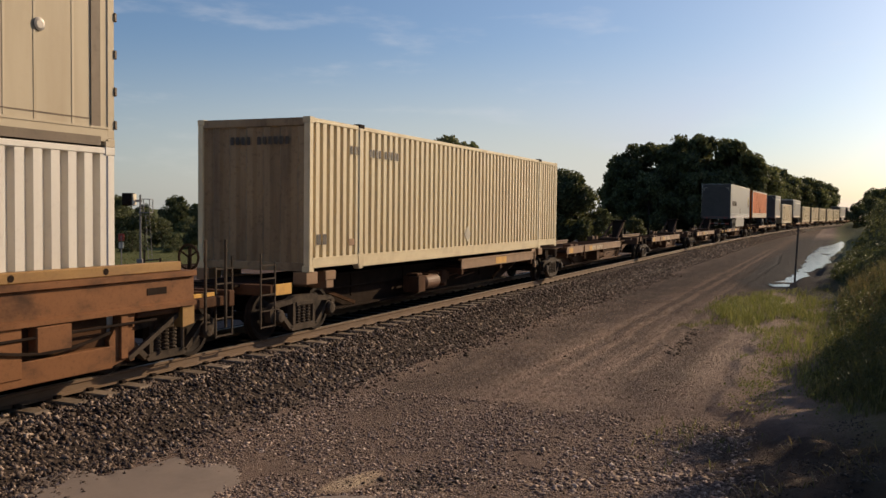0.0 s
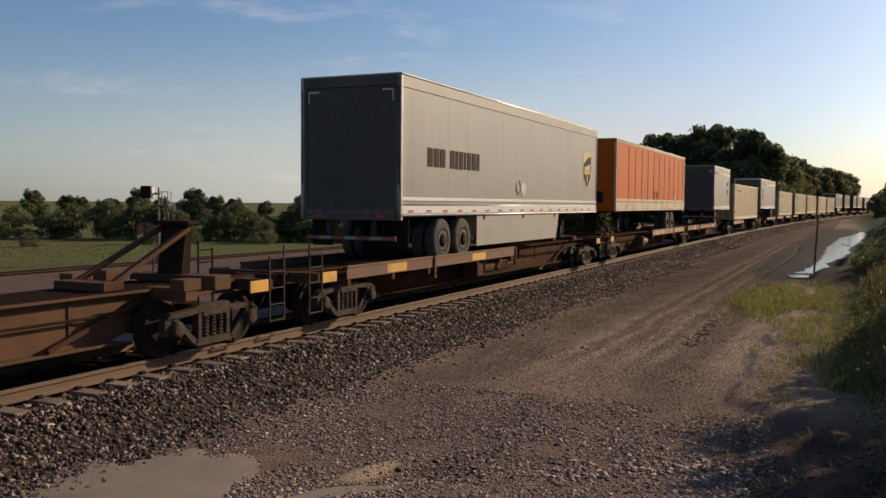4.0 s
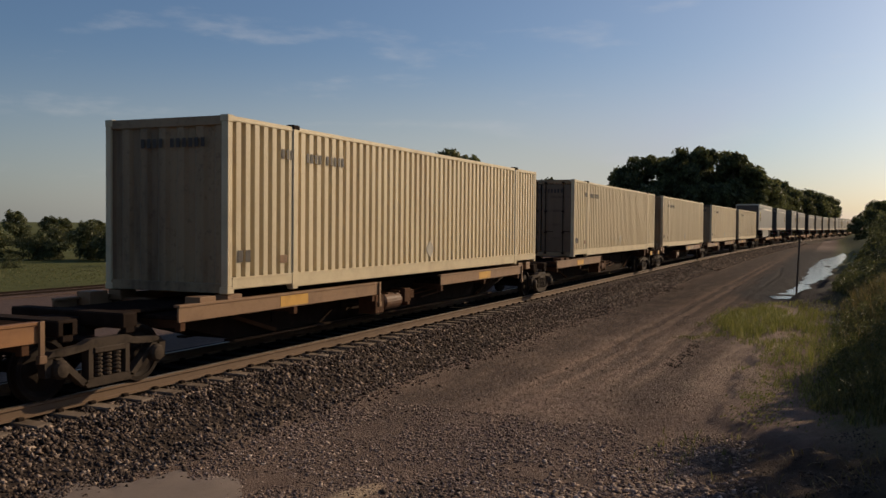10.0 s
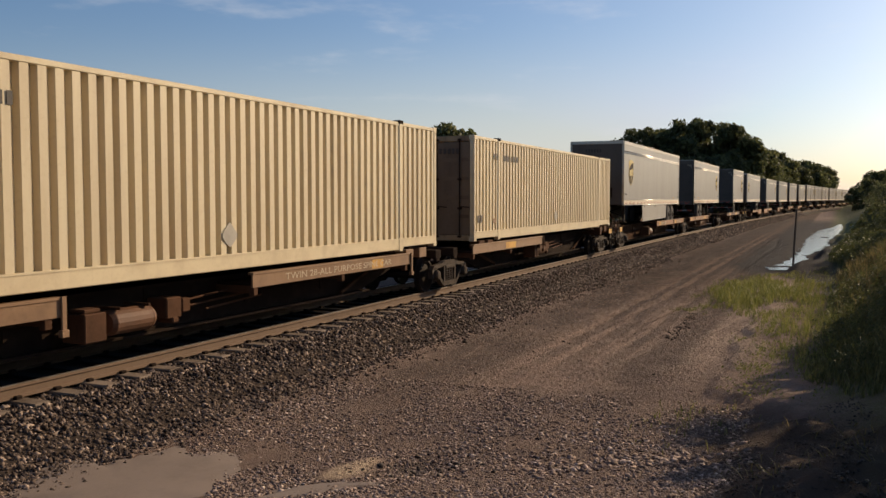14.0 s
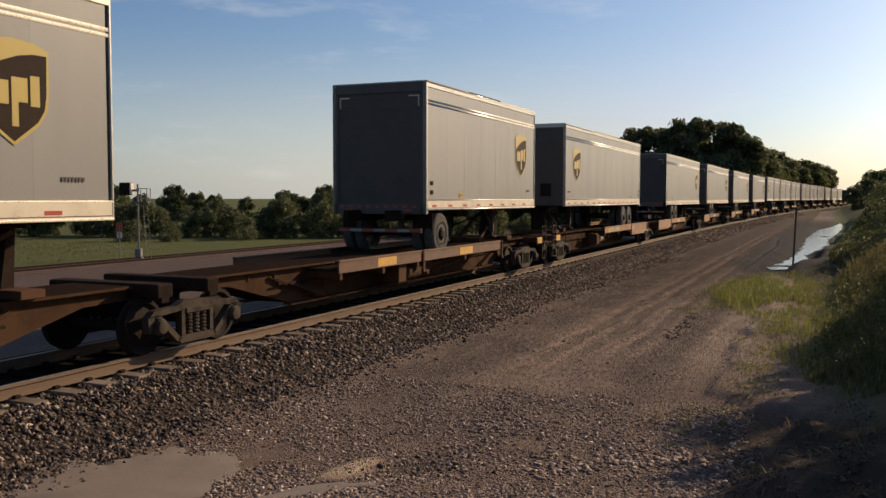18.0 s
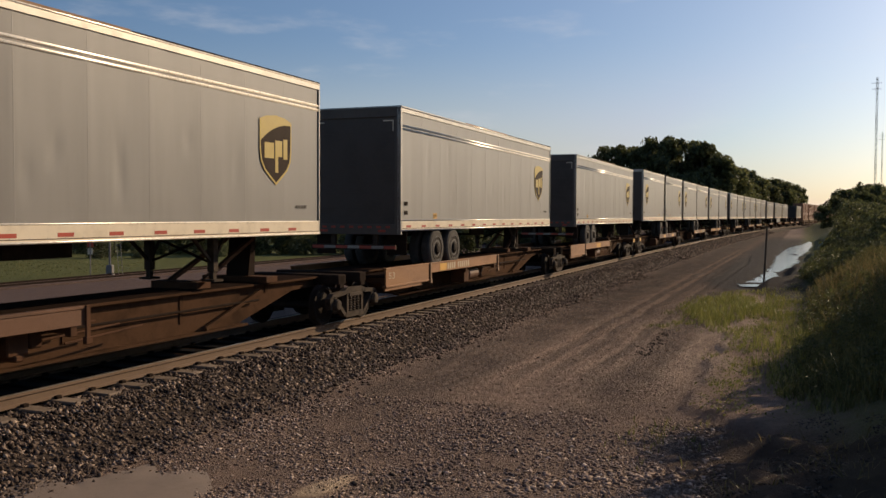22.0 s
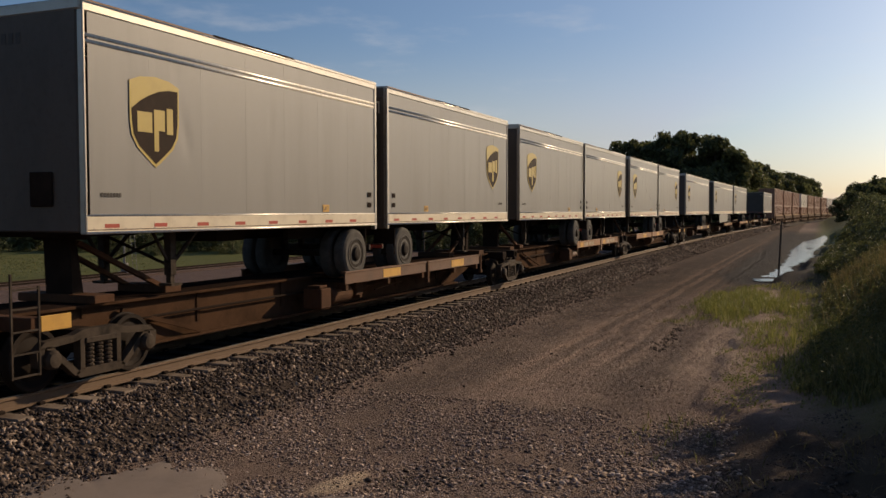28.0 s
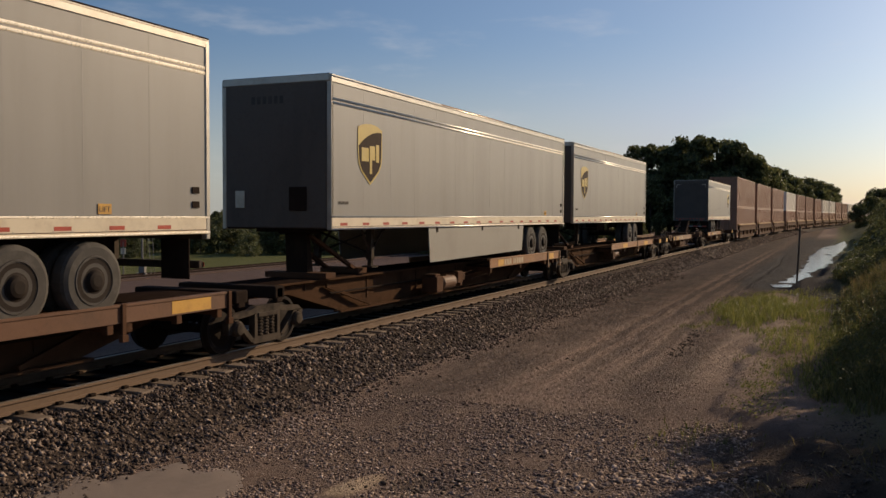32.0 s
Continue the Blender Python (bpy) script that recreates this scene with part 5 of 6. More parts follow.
def height(x, y):
    """The lie of the land: a dirt lane beside the track, a weedy bank on its right, low fields to the left."""
    z = GROUND + 1.15 * smooth((11 - math.hypot(x, y)) / 11)
    if y > BEND_FROM:
        u = min(y - BEND_FROM, 600)
        x -= u * u * BEND / 2 * (1 if x < -4 else 0)
    z -= 1.3 * smooth((-15 - x) / 8)
    z += 1.05 * smooth((x + 0.5 - 1.6 * smooth((y - 33) / 8)) / 3.6) * smooth((y - 4) / 9)
    if 34 < y < 118 and -4 < x < 6:
        # a steep muddy edge between the pool and the bank
        z += 0.42 * smooth((x - np.interp(y, [e[0] for e in POOL], [e[2] for e in POOL]) - 0.35 + 0.2 * noise.noise((x * 2, y * 0.3, 3)) * smooth((75 - y) / 20)) / 0.6) * smooth((y - 35) / 4) * smooth((118 - y) / 10)
    if -2.5 < x < 6 and 4 < y < 30:
        # an eroded lip at the foot of the bank and a heap of dark soil before it
        z += 0.10 * smooth((y - 11.9 + 0.85 * x + 0.35 * noise.noise((x * 1.3, 0, 4))) / 0.4) * smooth((x + 1.75 + 0.3 * noise.noise((0, y * 0.8, 9))) / 0.25) * smooth((30 - y) / 10)
        m = smooth((x + 1.2) / 1.0) * smooth((y - 6.5) / 1.5) * smooth((12.2 - 0.5 * x - y) / 1.2)
        z += m * (0.20 + 0.24 * noise.noise((x * 0.9, y * 0.8, 6)) + 0.10 * noise.noise((x * 2.6, y * 2.4, 2)) + 0.03 * noise.noise((x * 6, y * 6, 1)))
    if -14 < x < 5 and -5 < y < 70:
        z += 0.05 * noise.noise((x * 0.45, y * 0.28, 0)) + 0.022 * noise.noise((x * 1.7, y * 1.3, 3))
        if -7 < x < -2:
            for rx, deep, wide in RUTS:  # wheel ruts with a low crest pushed up beside each
                wind = 0.35 * noise.noise((y * 0.10, rx, 0)) + 0.08 * noise.noise((y * 0.6, rx * 3, 0))
                q = (x - rx - wind) / wide
                if abs(q) < 4:
                    z += deep * (0.6 * math.exp(-(q - 1.7) ** 2 * 1.5) - math.exp(-q * q)) * smooth((y - 13) / 8) * max(0, 0.45 + 1.3 * noise.noise((rx, y * 0.16, 6)))
    if -6 < x < -3 and 6 < y < 11:
        # a pothole with a ridge of dried mud beside it
        z -= 0.09 * math.exp(-((x + 3.98) / 0.22) ** 2 - ((y - 8.3) / 0.55) ** 2)
        z += 0.05 * math.exp(-((x + 4.5) / 0.2) ** 2 - ((y - 8.2) / 0.5) ** 2)
    if 36 < y < 118 and -5 < x < 4:
        # the hollow that holds the rain water
        l, r = pool_edges(y)
        out = max(l - x, x - r, 0) + max(38.9 - y, 0)
        floor = GROUND - 0.055 + 0.10 * noise.noise((x * 1.1, y * 0.45, 17))
        z = floor + (z - floor) * smooth((out + 0.05) / 0.9)
    return z


def spread(a, b, step, growth, limit):
    """Grid lines: even between a and b, then wider and wider out to the limit."""
    out = list(np.arange(a, b, step))
    s, q = step, b
    while q < limit:
        out.append(q)
        s *= growth
        q += s
    out.append(limit)
    s, q, low = step, a, []
    while q > -limit:
        s *= growth
        q -= s
        low.append(max(q, -limit))
    return sorted(set(low)) + out


def build_ground():
    xs, ys = spread(-13.5, 3.0, 0.17, 1.28, 2500), spread(3.0, 36.0, 0.18, 1.055, 2500)
    xs = [x for x in xs if x < -6.2 or x > -1.0] + list(np.arange(-6.2, -1.0, 0.075))
    xs.sort()
    ys = [y for y in ys if y < 36] + list(np.arange(36, 120, 0.5)) + [y for y in ys if y > 120]
    v = [(x, y, height(x, y)) for y in ys for x in xs]
    n = len(xs)
    f = [(j * n + i, j * n + i + 1, (j + 1) * n + i + 1, (j + 1) * n + i) for j in range(len(ys) - 1) for i in range(n - 1)]
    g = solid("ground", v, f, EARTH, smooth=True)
    tagged(g, "brown dirt lane with wheel ruts, gravel and turf beyond", "ground", kind="structure")


build_ground()

S_LINE = [-620, -300, -100, -40, -20] + [float(i) for i in range(-10, 120, 5)] + [float(i) for i in range(120, 960, 15)]


def sweep(name, profile, material, parent, closed=True, stops=S_LINE, smooth_it=False):
    """Draws a profile of (off, z) along the track."""
    v, f, n = [], [], len(profile)
    for s in stops:
        for off, z in profile:
            v.append(tuple(line(s, off, z)[0]))
    for j in range(len(stops) - 1):
        for i in range(n if closed else n - 1):
            k = (i + 1) % n
            f.append((j * n + i, j * n + k, (j + 1) * n + k, (j + 1) * n + i))
    return solid(name, v, f, material, parent, smooth=smooth_it)


def build_track():
    bed = tagged(new("ballast_bed"), "raised bed of crushed grey stone under the track", "ballast", kind="structure")
    sweep("bed_core", [(2.95, GROUND - 0.1), (2.4, -0.42), (1.62, -0.215), (0, -0.225), (-1.7, -0.215), (-3.1, -0.6), (-5.2, -1.85)], BED, bed, closed=False)
    # dark sheet over the ballast where the train's shade lies
    sweep("oiled_middle", [(0.60, -0.206), (0.3, -0.212), (-0.3, -0.212), (-1.85, -0.206), (-3.1, -0.585), (-5.2, -1.83)], SHADE_BLACK, bed, closed=False)
    tr = tagged(new("railway_track"), "rusty steel rails on dusty concrete ties", "track", kind="structure")
    for c in (0.755, -0.755):
        prof = [(c + a, z) for a, z in ((-0.036, -0.006), (-0.028, 0.0), (0.028, 0.0), (0.036, -0.006), (0.036, -0.035), (0.012, -0.05), (0.009, -0.13), (0.07, -0.152), (0.07, -0.165),
                                        (-0.07, -0.165), (-0.07, -0.152), (-0.009, -0.13), (-0.012, -0.05), (-0.036, -0.035))]
        rail = sweep("rail", prof[::-1], RAIL_SIDE, tr)
        sweep("rail_head", [(c + 0.033, 0.001), (c + 0.03, 0.003), (c - 0.03, 0.003), (c - 0.033, 0.001)], RAIL_TOP, rail, closed=False)
    # ties: one shape, each an object of its own near the lane
    bm = bmesh.new()
    box(bm, -1.3, 1.3, -0.13, 0.13, -0.36, -0.172, 0.018)
    me = bpy.data.meshes.new("tie")
    bm.to_mesh(me), bm.free()
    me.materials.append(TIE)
    bm = bmesh.new()
    for c in (0.755, -0.755):
        for q in (-0.105, 0.105):
            box(bm, c + q - 0.035, c + q + 0.035, -0.05, 0.05, -0.175, -0.128, 0.01)
    clip = bpy.data.meshes.new("rail_clip")
    bm.to_mesh(clip), bm.free()
    clip.materials.append(BLACK)
    rnd = random.Random(4)
    far = bmesh.new()
    i, s = 0, -12.0
    while s < 420:
        m = on_line(s + rnd.uniform(-0.015, 0.015)) @ pose(rnd.uniform(-0.02, 0.02), 0, 0, 0, 0, rnd.uniform(-0.6, 0.6))
        if s < 78:
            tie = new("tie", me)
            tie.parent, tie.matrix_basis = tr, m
            k = new("rail_clip", clip)
            k.parent = tie
        else:
            bmesh.ops.create_cube(far, size=1, matrix=m @ Matrix.Translation((0, 0, -0.27)) @ Matrix.Diagonal((2.6, 0.26, 0.19, 1)))
        s += 0.61
    part("far_ties", far, OLD_TIE, tr)["kind"] = "stuff"


build_track()


def scatter(name, label, category, count, spot, size, material, seed, flat=0.7):
    """Many small broken stones in one mesh."""
    rng = np.random.default_rng(seed)
    base = np.array([(1, 0, 0), (-1, 0, 0), (0, 1, 0), (0, -1, 0), (0, 0, 1), (0, 0, -1)], float)
    tris = np.array([(0, 2, 4), (2, 1, 4), (1, 3, 4), (3, 0, 4), (2, 0, 5), (1, 2, 5), (3, 1, 5), (0, 3, 5)])
    at = np.array([spot(rng) for _ in range(count)])
    r = size[0] + (size[1] - size[0]) * rng.random(count) ** 1.6
    v = np.repeat(base[None], count, 0) + rng.normal(0, 0.33, (count, 6, 3))
    v *= np.stack([0.7 + 0.6 * rng.random(count), 0.7 + 0.6 * rng.random(count), flat + 0.3 * rng.random(count)], 1)[:, None]
    a = rng.random(count) * 6.283
    c, s = np.cos(a)[:, None], np.sin(a)[:, None]
    v = np.stack([v[..., 0] * c - v[..., 1] * s, v[..., 0] * s + v[..., 1] * c, v[..., 2]], -1)
    v = v * r[:, None, None] + at[:, None]
    f = tris[None] + 6 * np.arange(count)[:, None, None]
    me = bpy.data.meshes.new(name)
    me.vertices.add(count * 6), me.loops.add(count * 24), me.polygons.add(count * 8)
    me.vertices.foreach_set("co", v.ravel())
    me.loops.foreach_set("vertex_index", f.ravel())
    me.polygons.foreach_set("loop_start", np.arange(0, count * 24, 3))
    me.update(calc_edges=True)
    me.materials.append(material)
    return tagged(new(name, me), label, category, kind="stuff")


def shoulder(rng):
    s = 3 + 75 * rng.random() ** 1.5
    off = rng.uniform(0.86, 3.05)
    z = -0.222 if off < 1.3 else -0.21 if off < 1.65 else -0.21 - (off - 1.65) * 0.30
    p = line(s, off, z + rng.uniform(-0.012, 0.02))[0]
    p.z = max(p.z, height(p.x, p.y))
    return tuple(p)


scatter("ballast_stones", "angular crushed grey stones piled beside the rails", "stones", 68000, shoulder, (0.016, 0.046), STONE, 1)


def cess(rng):
    s = 4 + 40 * rng.random() ** 1.3
    p = line(s, 2.75 + abs(rng.normal(0, 0.35)), 0)[0]
    return (p.x, p.y, height(p.x, p.y) + 0.004)


def far_shoulder(rng):
    s = 62 + 110 * rng.random() ** 1.3
    off = rng.uniform(0.9, 3.0)
    return tuple(line(s, off, (-0.21 if off < 1.65 else -0.21 - (off - 1.65) * 0.28) + rng.uniform(-0.02, 0.02))[0])


scatter("distant_ballast", "crushed grey stones beside the rails further on", "stones", 20000, far_shoulder, (0.035, 0.09), STONE, 4, 1.0)
scatter("strewn_stones", "loose stones strewn along the foot of the ballast", "stones", 5000, cess, (0.012, 0.045), STONE, 2)


def near_lane(rng):
    while True:
        x, y = rng.uniform(-7.0, -0.9), 4.8 + 8 * rng.random() ** 1.5
        if noise.noise((x * 1.1, y * 0.9, 12)) > rng.uniform(-0.4, 0.7) and not packed(x, y) and ((x + 4.52) / 0.28) ** 2 + ((y - 8.0) / 0.62) ** 2 > 1:
            return (x, y, height(x, y) + 0.004)


def packed(x, y):
    """The smooth hard crust where no gravel lies."""
    return ((x + 6.3) * 0.79 + (y - 6.6) * 0.62) ** 2 / 0.8 + ((y - 6.6) * 0.79 - (x + 6.3) * 0.62) ** 2 / 3.4 < 0.9 + 0.5 * noise.noise((x * 2, y * 2, 1))


def lane(rng):
    while True:
        x, y = rng.uniform(-7.3, -0.8), 4.5 + 26 * rng.random() ** 2.3
        if noise.noise((x * 0.8, y * 0.5, 7)) + 0.75 * smooth((11 - y) / 4) * smooth((x + 5.2) / 1.5) > rng.uniform(-0.7, 0.8) and not packed(x, y) and not (rng.random() < 0.8 and ((x + 4.52) / 0.26) ** 2 + ((y - 8.0) / 0.6) ** 2 < 1):
            return (x, y, height(x, y) + 0.003)


scatter("lane_gravel", "small grey-brown gravel strewn over the dirt lane", "gravel", 105000, lane, (0.004, 0.016), PEBBLE, 3, 0.35)
scatter("lane_stones", "coarser grey-brown stones on the near end of the lane", "gravel", 26000, near_lane, (0.008, 0.030), PEBBLE, 8, 0.45)


def rubble(rng):
    while True:
        u = rng.random()
        x, y = -2.7 + 1.7 * u + rng.normal(0, 0.28), 9.0 + 1.1 * u + rng.normal(0, 0.35)
        if noise.noise((x * 2.2, y * 2.0, 3)) > rng.uniform(-0.5, 0.5):
            return (x, y, height(x, y) + 0.006)


scatter("rubble", "flat broken stones gathered at the edge of the lane", "stones", 650, rubble, (0.018, 0.052), PEBBLE, 18, 0.35)


def clods(rng):
    if rng.random() < 0.5:
        x, y = rng.normal(-3.05, 0.10), rng.uniform(18.5, 23)
    elif rng.random() < 0.6:
        x, y = rng.normal(-3.9, 0.3), rng.normal(8.4, 0.3)
    else:
        x, y = rng.uniform(-7, -1.4), rng.uniform(7, 22)
    return (x, y, height(x, y) + 0.008)


scatter("earth_clods", "dark clods of earth and small rocks on the lane", "clods", 320, clods, (0.010, 0.034), CLOD, 5)


def blot(name, label, category, cx, cy, rx, ry, turn, material, seed, lift=0.006, level=None, n=72, kind="structure"):
    """A thin patch with an uneven outline lying on the ground."""
    rnd = random.Random(seed)
    ph = [rnd.uniform(0, 6.3) for _ in range(5)]
    v, f = [], []
    rings = 6
    ca, sa = math.cos(radians(turn)), math.sin(radians(turn))
    for k in range(rings + 1):
        for i in range(n):
            a = 2 * math.pi * i / n
            r = 1 + 0.22 * math.sin(2 * a + ph[0]) + 0.16 * math.sin(3 * a + ph[1]) + 0.10 * math.sin(5 * a + ph[2]) + 0.07 * math.sin(9 * a + ph[3]) + 0.05 * math.sin(14 * a + ph[4])
            q = k / rings
            x, y = rx * r * q * math.cos(a), ry * r * q * math.sin(a)
            x, y = cx + x * ca - y * sa, cy + x * sa + y * ca
            z = level if level is not None else height(x, y) + lift * (1 - q ** 6) - 0.004 * q ** 6
            v.append((x, y, z))
    for k in range(rings):
        for i in range(n):
            j = (i + 1) % n
            f.append((k * n + i, k * n + j, (k + 1) * n + j, (k + 1) * n + i))
    return tagged(solid(name, v, f, material, smooth=True), label, category, kind=kind)


blot("packed_earth", "smooth packed bare earth on the lane", "earth", -6.3, 6.6, 0.9, 1.9, 38, TAR, 8, 0.02)
blot("mud_patch", "smooth damp mud in a shallow pothole", "mud", -4.35, 7.05, 0.24, 0.62, -48, TAR, 11, 0.018)


def long_puddle():
    """One winding sheet of rain water along the foot of the bank."""
    v, f = [], []
    y = 38.9
    while y < 114:
        l, r = pool_edges(y)
        v += [(l + (r - l) * i / 4, y, GROUND - 0.015) for i in range(5)]
        y += 0.25
    for j in range(len(v) // 5 - 1):
        f += [(5 * j + i, 5 * j + i + 1, 5 * j + i + 6, 5 * j + i + 5) for i in range(4)]
    tagged(solid("puddle", v, f, WATER, smooth=True), "long winding rain puddle reflecting the bright sky", "puddle", kind="structure")


long_puddle()


def soil(rng):
    while True:
        x, y = rng.uniform(-1.8, 2.0), rng.uniform(6.0, 14)
        if (x - 0.4) ** 2 / 3.2 + (y - 9.3) ** 2 / 12 + 0.8 * noise.noise((x * 1.5, y, 2)) < 0.8 and noise.noise((x * 2.5, y * 2, 5)) > -0.1:
            return (x, y, height(x, y) + 0.002)


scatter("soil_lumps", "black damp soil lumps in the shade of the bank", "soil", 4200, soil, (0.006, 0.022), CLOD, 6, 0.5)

# ---- plants ----
def blades(name, label, category, count, spot, material, seed, wide=0.012, lean=0.35, group=""):
    """Tapered blades of grass, each one bent once."""
    rng = np.random.default_rng(seed)
    v, f = [], []
    for i in range(count):
        x, y, z, h = spot(rng)
        a, l, w = rng.uniform(0, 6.283), h * rng.uniform(0, lean), wide * rng.uniform(0.6, 1.5)
        b = rng.uniform(0, 6.283)
        dx, dy = math.cos(b) * w, math.sin(b) * w
        lx, ly = math.cos(a) * l, math.sin(a) * l
        k = len(v)
        v += [(x - dx, y - dy, z - 0.01), (x + dx, y + dy, z - 0.01), (x + dx * 0.7 + lx * 0.35, y + dy * 0.7 + ly * 0.35, z + h * 0.6),
              (x - dx * 0.7 + lx * 0.35, y - dy * 0.7 + ly * 0.35, z + h * 0.6), (x + lx, y + ly, z + h)]
        f += [(k, k + 1, k + 2, k + 3), (k + 3, k + 2, k + 4)]
    return tagged(solid(name, v, f, material), label, category, group, "stuff")


def turf_spot(x0, x1, y0, y1, h0, h1, clump=0.6, tuft=0.10, ragged=0.9):
    """Tufts inside a ragged oval."""
    def spot(rng):
        while True:
            u, v = rng.uniform(-1, 1), rng.uniform(-1, 1)
            x, y = (x0 + x1) / 2 + u * (x1 - x0) / 2, (y0 + y1) / 2 + v * (y1 - y0) / 2
            r = u * u + v * v + ragged * noise.noise((x * 1.1, y * 0.45, 21)) + 0.5 * ragged * noise.noise((x * 3.1, y * 1.2, 25))
            if r < rng.uniform(-0.3, 1.0) and noise.noise((x * 1.6, y * 0.8, 11)) > rng.uniform(-0.6, clump):
                x, y = round(x / tuft + 0.3 * math.sin(y * 9)) * tuft + rng.normal(0, tuft * 0.22), round(y / tuft) * tuft + rng.normal(0, tuft * 0.22)
                return x, y, height(x, y), rng.uniform(h0, h1) * (1.25 - 0.6 * min(1, u * u + v * v))
    return spot


def bank_foot(y):
    """Where the weeds of the bank begin: a ragged line that drifts away from the lane."""
    return -0.45 + 0.045 * (y - 10) - 0.8 * smooth((y - 34) / 8) + 0.55 * noise.noise((y * 0.45, 5, 0)) + 0.3 * noise.noise((y * 1.4, 9, 0)) + 0.9 * smooth((15.5 - y) / 3)


def bank_spot(rng):
    while True:
        y = 12.8 + 45 * rng.random() ** 1.3
        q = abs(rng.normal(0, 1.5))
        x = bank_foot(y) + q - 0.12
        n = noise.noise((x * 0.9, y * 0.5, 31))
        if n > rng.uniform(-0.7, 0.35) and rng.random() < 0.15 + smooth((y - 13.5) / 6) * smooth((q + 0.1) / 0.9):
            return x, y, height(x, y), (0.10 + 0.16 * min(q, 2.5) + 0.25 * max(0, n)) * rng.uniform(0.5, 1.4)


blades("grass_patch", "bright green young grass beside the lane", "grass", 7500, turf_spot(-3.7, 0.4, 22.5, 36.5, 0.03, 0.20, 0.0, 0.19, 1.7), GRASS, 1, 0.007, 0.9)
blades("grass_patch", "taller sunlit grass tufts at the lane's edge", "grass", 2600, turf_spot(-3.3, -0.6, 24.0, 33.0, 0.08, 0.32, 0.0, 0.31, 1.5), GRASS, 41, 0.008, 1.0)
blades("verge_grass", "sparse yellow-green grass on the sandy verge", "grass", 6500, turf_spot(-1.8, 2.4, 13.0, 28, 0.03, 0.15, 0.0, 0.23, 1.4), GRASS, 2, 0.005, 0.9)
blades("verge_tufts", "taller tufts of grass standing on the sandy verge", "grass", 2400, turf_spot(-1.2, 1.9, 14.5, 26, 0.10, 0.34, -0.15, 0.42), GRASS, 42, 0.006, 0.9)

blades("lane_weeds", "small tufts of weed at the edge of the lane", "weeds", 120, turf_spot(-2.2, -0.8, 9.5, 13, 0.04, 0.16, 0.2, 0.42), GRASS, 3, 0.005, 0.8)
blades("dry_stems", "dry fallen stems on the dark soil", "stems", 420, turf_spot(-1.4, 2.6, 7.0, 13.5, 0.03, 0.14, 0.9), STALK, 14, 0.006, 3.0)
blades("field_grass", "mown green grass in the field", "grass", 9000, turf_spot(-85, -44, 30, 66, 0.03, 0.09, 0.9, 0.5), BANK, 4, 0.04)
blades("tall_weeds", "tall yellow-brown weed stalks on the bank", "weeds", 9000, turf_spot(0.2, 5.5, 15, 44, 0.35, 0.95, 0.3, 0.3), STALK, 15, 0.009, 0.5)
blades("bank_grass", "dense olive-green grass and weeds on the bank", "grass", 46000, bank_spot, BANK, 16, 0.012, 0.9)


def leafy(count, spot, size, rng, v, f):
    for i in range(count):
        p = Vector(spot(rng))
        n = Vector(rng.normal(0, 1, 3)).normalized()
        t = n.orthogonal().normalized()
        b = n.cross(t)
        s = size * rng.uniform(0.6, 1.35)
        k = len(v)
        v += [tuple(p - t * s), tuple(p + b * s * 0.5 + n * s * 0.15), tuple(p + t * s), tuple(p - b * s * 0.5 + n * s * 0.1)]
        f.append((k, k + 1, k + 2, k + 3))


def bank_weeds():
    """Tall weeds on the bank to the right of the lane, higher away from it."""
    rng = np.random.default_rng(9)
    for band, (y0, y1, n, size) in enumerate(((13.0, 20, 260, 0.026), (20, 36, 420, 0.036), (36, 64, 560, 0.060), (64, 110, 300, 0.15))):
        v, f, sv, sf = [], [], [], []
        for i in range(n):
            y = rng.uniform(y0, y1)
            x0 = bank_foot(y) + 1.2 * smooth((18 - y) / 5) * rng.random()
            q = abs(rng.normal(0, 1)) * 1.7
            x = x0 + q
            top = min(1.3, 0.10 + 0.26 * q + rng.uniform(0, 0.3)) * (1 + 0.004 * y)
            z = height(x, y)
            w = 0.10 + 0.14 * top

            def spot(g, x=x, y=y, z=z, top=top, w=w):
                q = g.random()
                return (x + g.normal(0, w * (1.1 - 0.6 * q)), y + g.normal(0, w * 1.3), z + top * q)
            leafy(int(32 + 30 * top), spot, size, rng, v, f)
            k = len(sv)
            e = 0.006 + size * 0.05
            a, c = rng.normal(0, 0.12), rng.normal(0, 0.12)
            sv += [(x - e, y, z - 0.02), (x + e, y, z - 0.02), (x + a, y + c, z + top * 1.12), (x, y + e, z - 0.02)]
            sf += [(k, k + 1, k + 2), (k + 1, k + 3, k + 2), (k + 3, k, k + 2)]
        patch = tagged(new("weed_bank"), "dense tall green weeds on the bank beside the lane", "weeds", kind="stuff")
        solid("weed_leaves", v, f, WEED, patch)
        solid("weed_stalks", sv, sf, STALK, patch)


bank_weeds()


def verge_clumps():
    """Low sunlit weeds along the foot of the bank."""
    rng = np.random.default_rng(31)
    v, f = [], []
    for i in range(230):
        y = 13.0 + 24 * rng.random() ** 1.2
        x = -1.35 + 0.012 * (y - 12) + abs(rng.normal(0, 0.75)) - 0.4 * max(0, noise.noise((y * 0.5, 2, 0)))
        z, top = height(x, y), rng.uniform(0.04, 0.13) + 0.10 * max(0, x + 1.0)

        def spot(g, x=x, y=y, z=z, top=top):
            q = g.random()
            return (x + g.normal(0, 0.11), y + g.normal(0, 0.13), z + top * q)
        leafy(20, spot, 0.022, rng, v, f)
    tagged(solid("verge_weeds", v, f, GRASS), "low sunlit yellow-green weeds along the bank's foot", "weeds", kind="stuff")


verge_clumps()


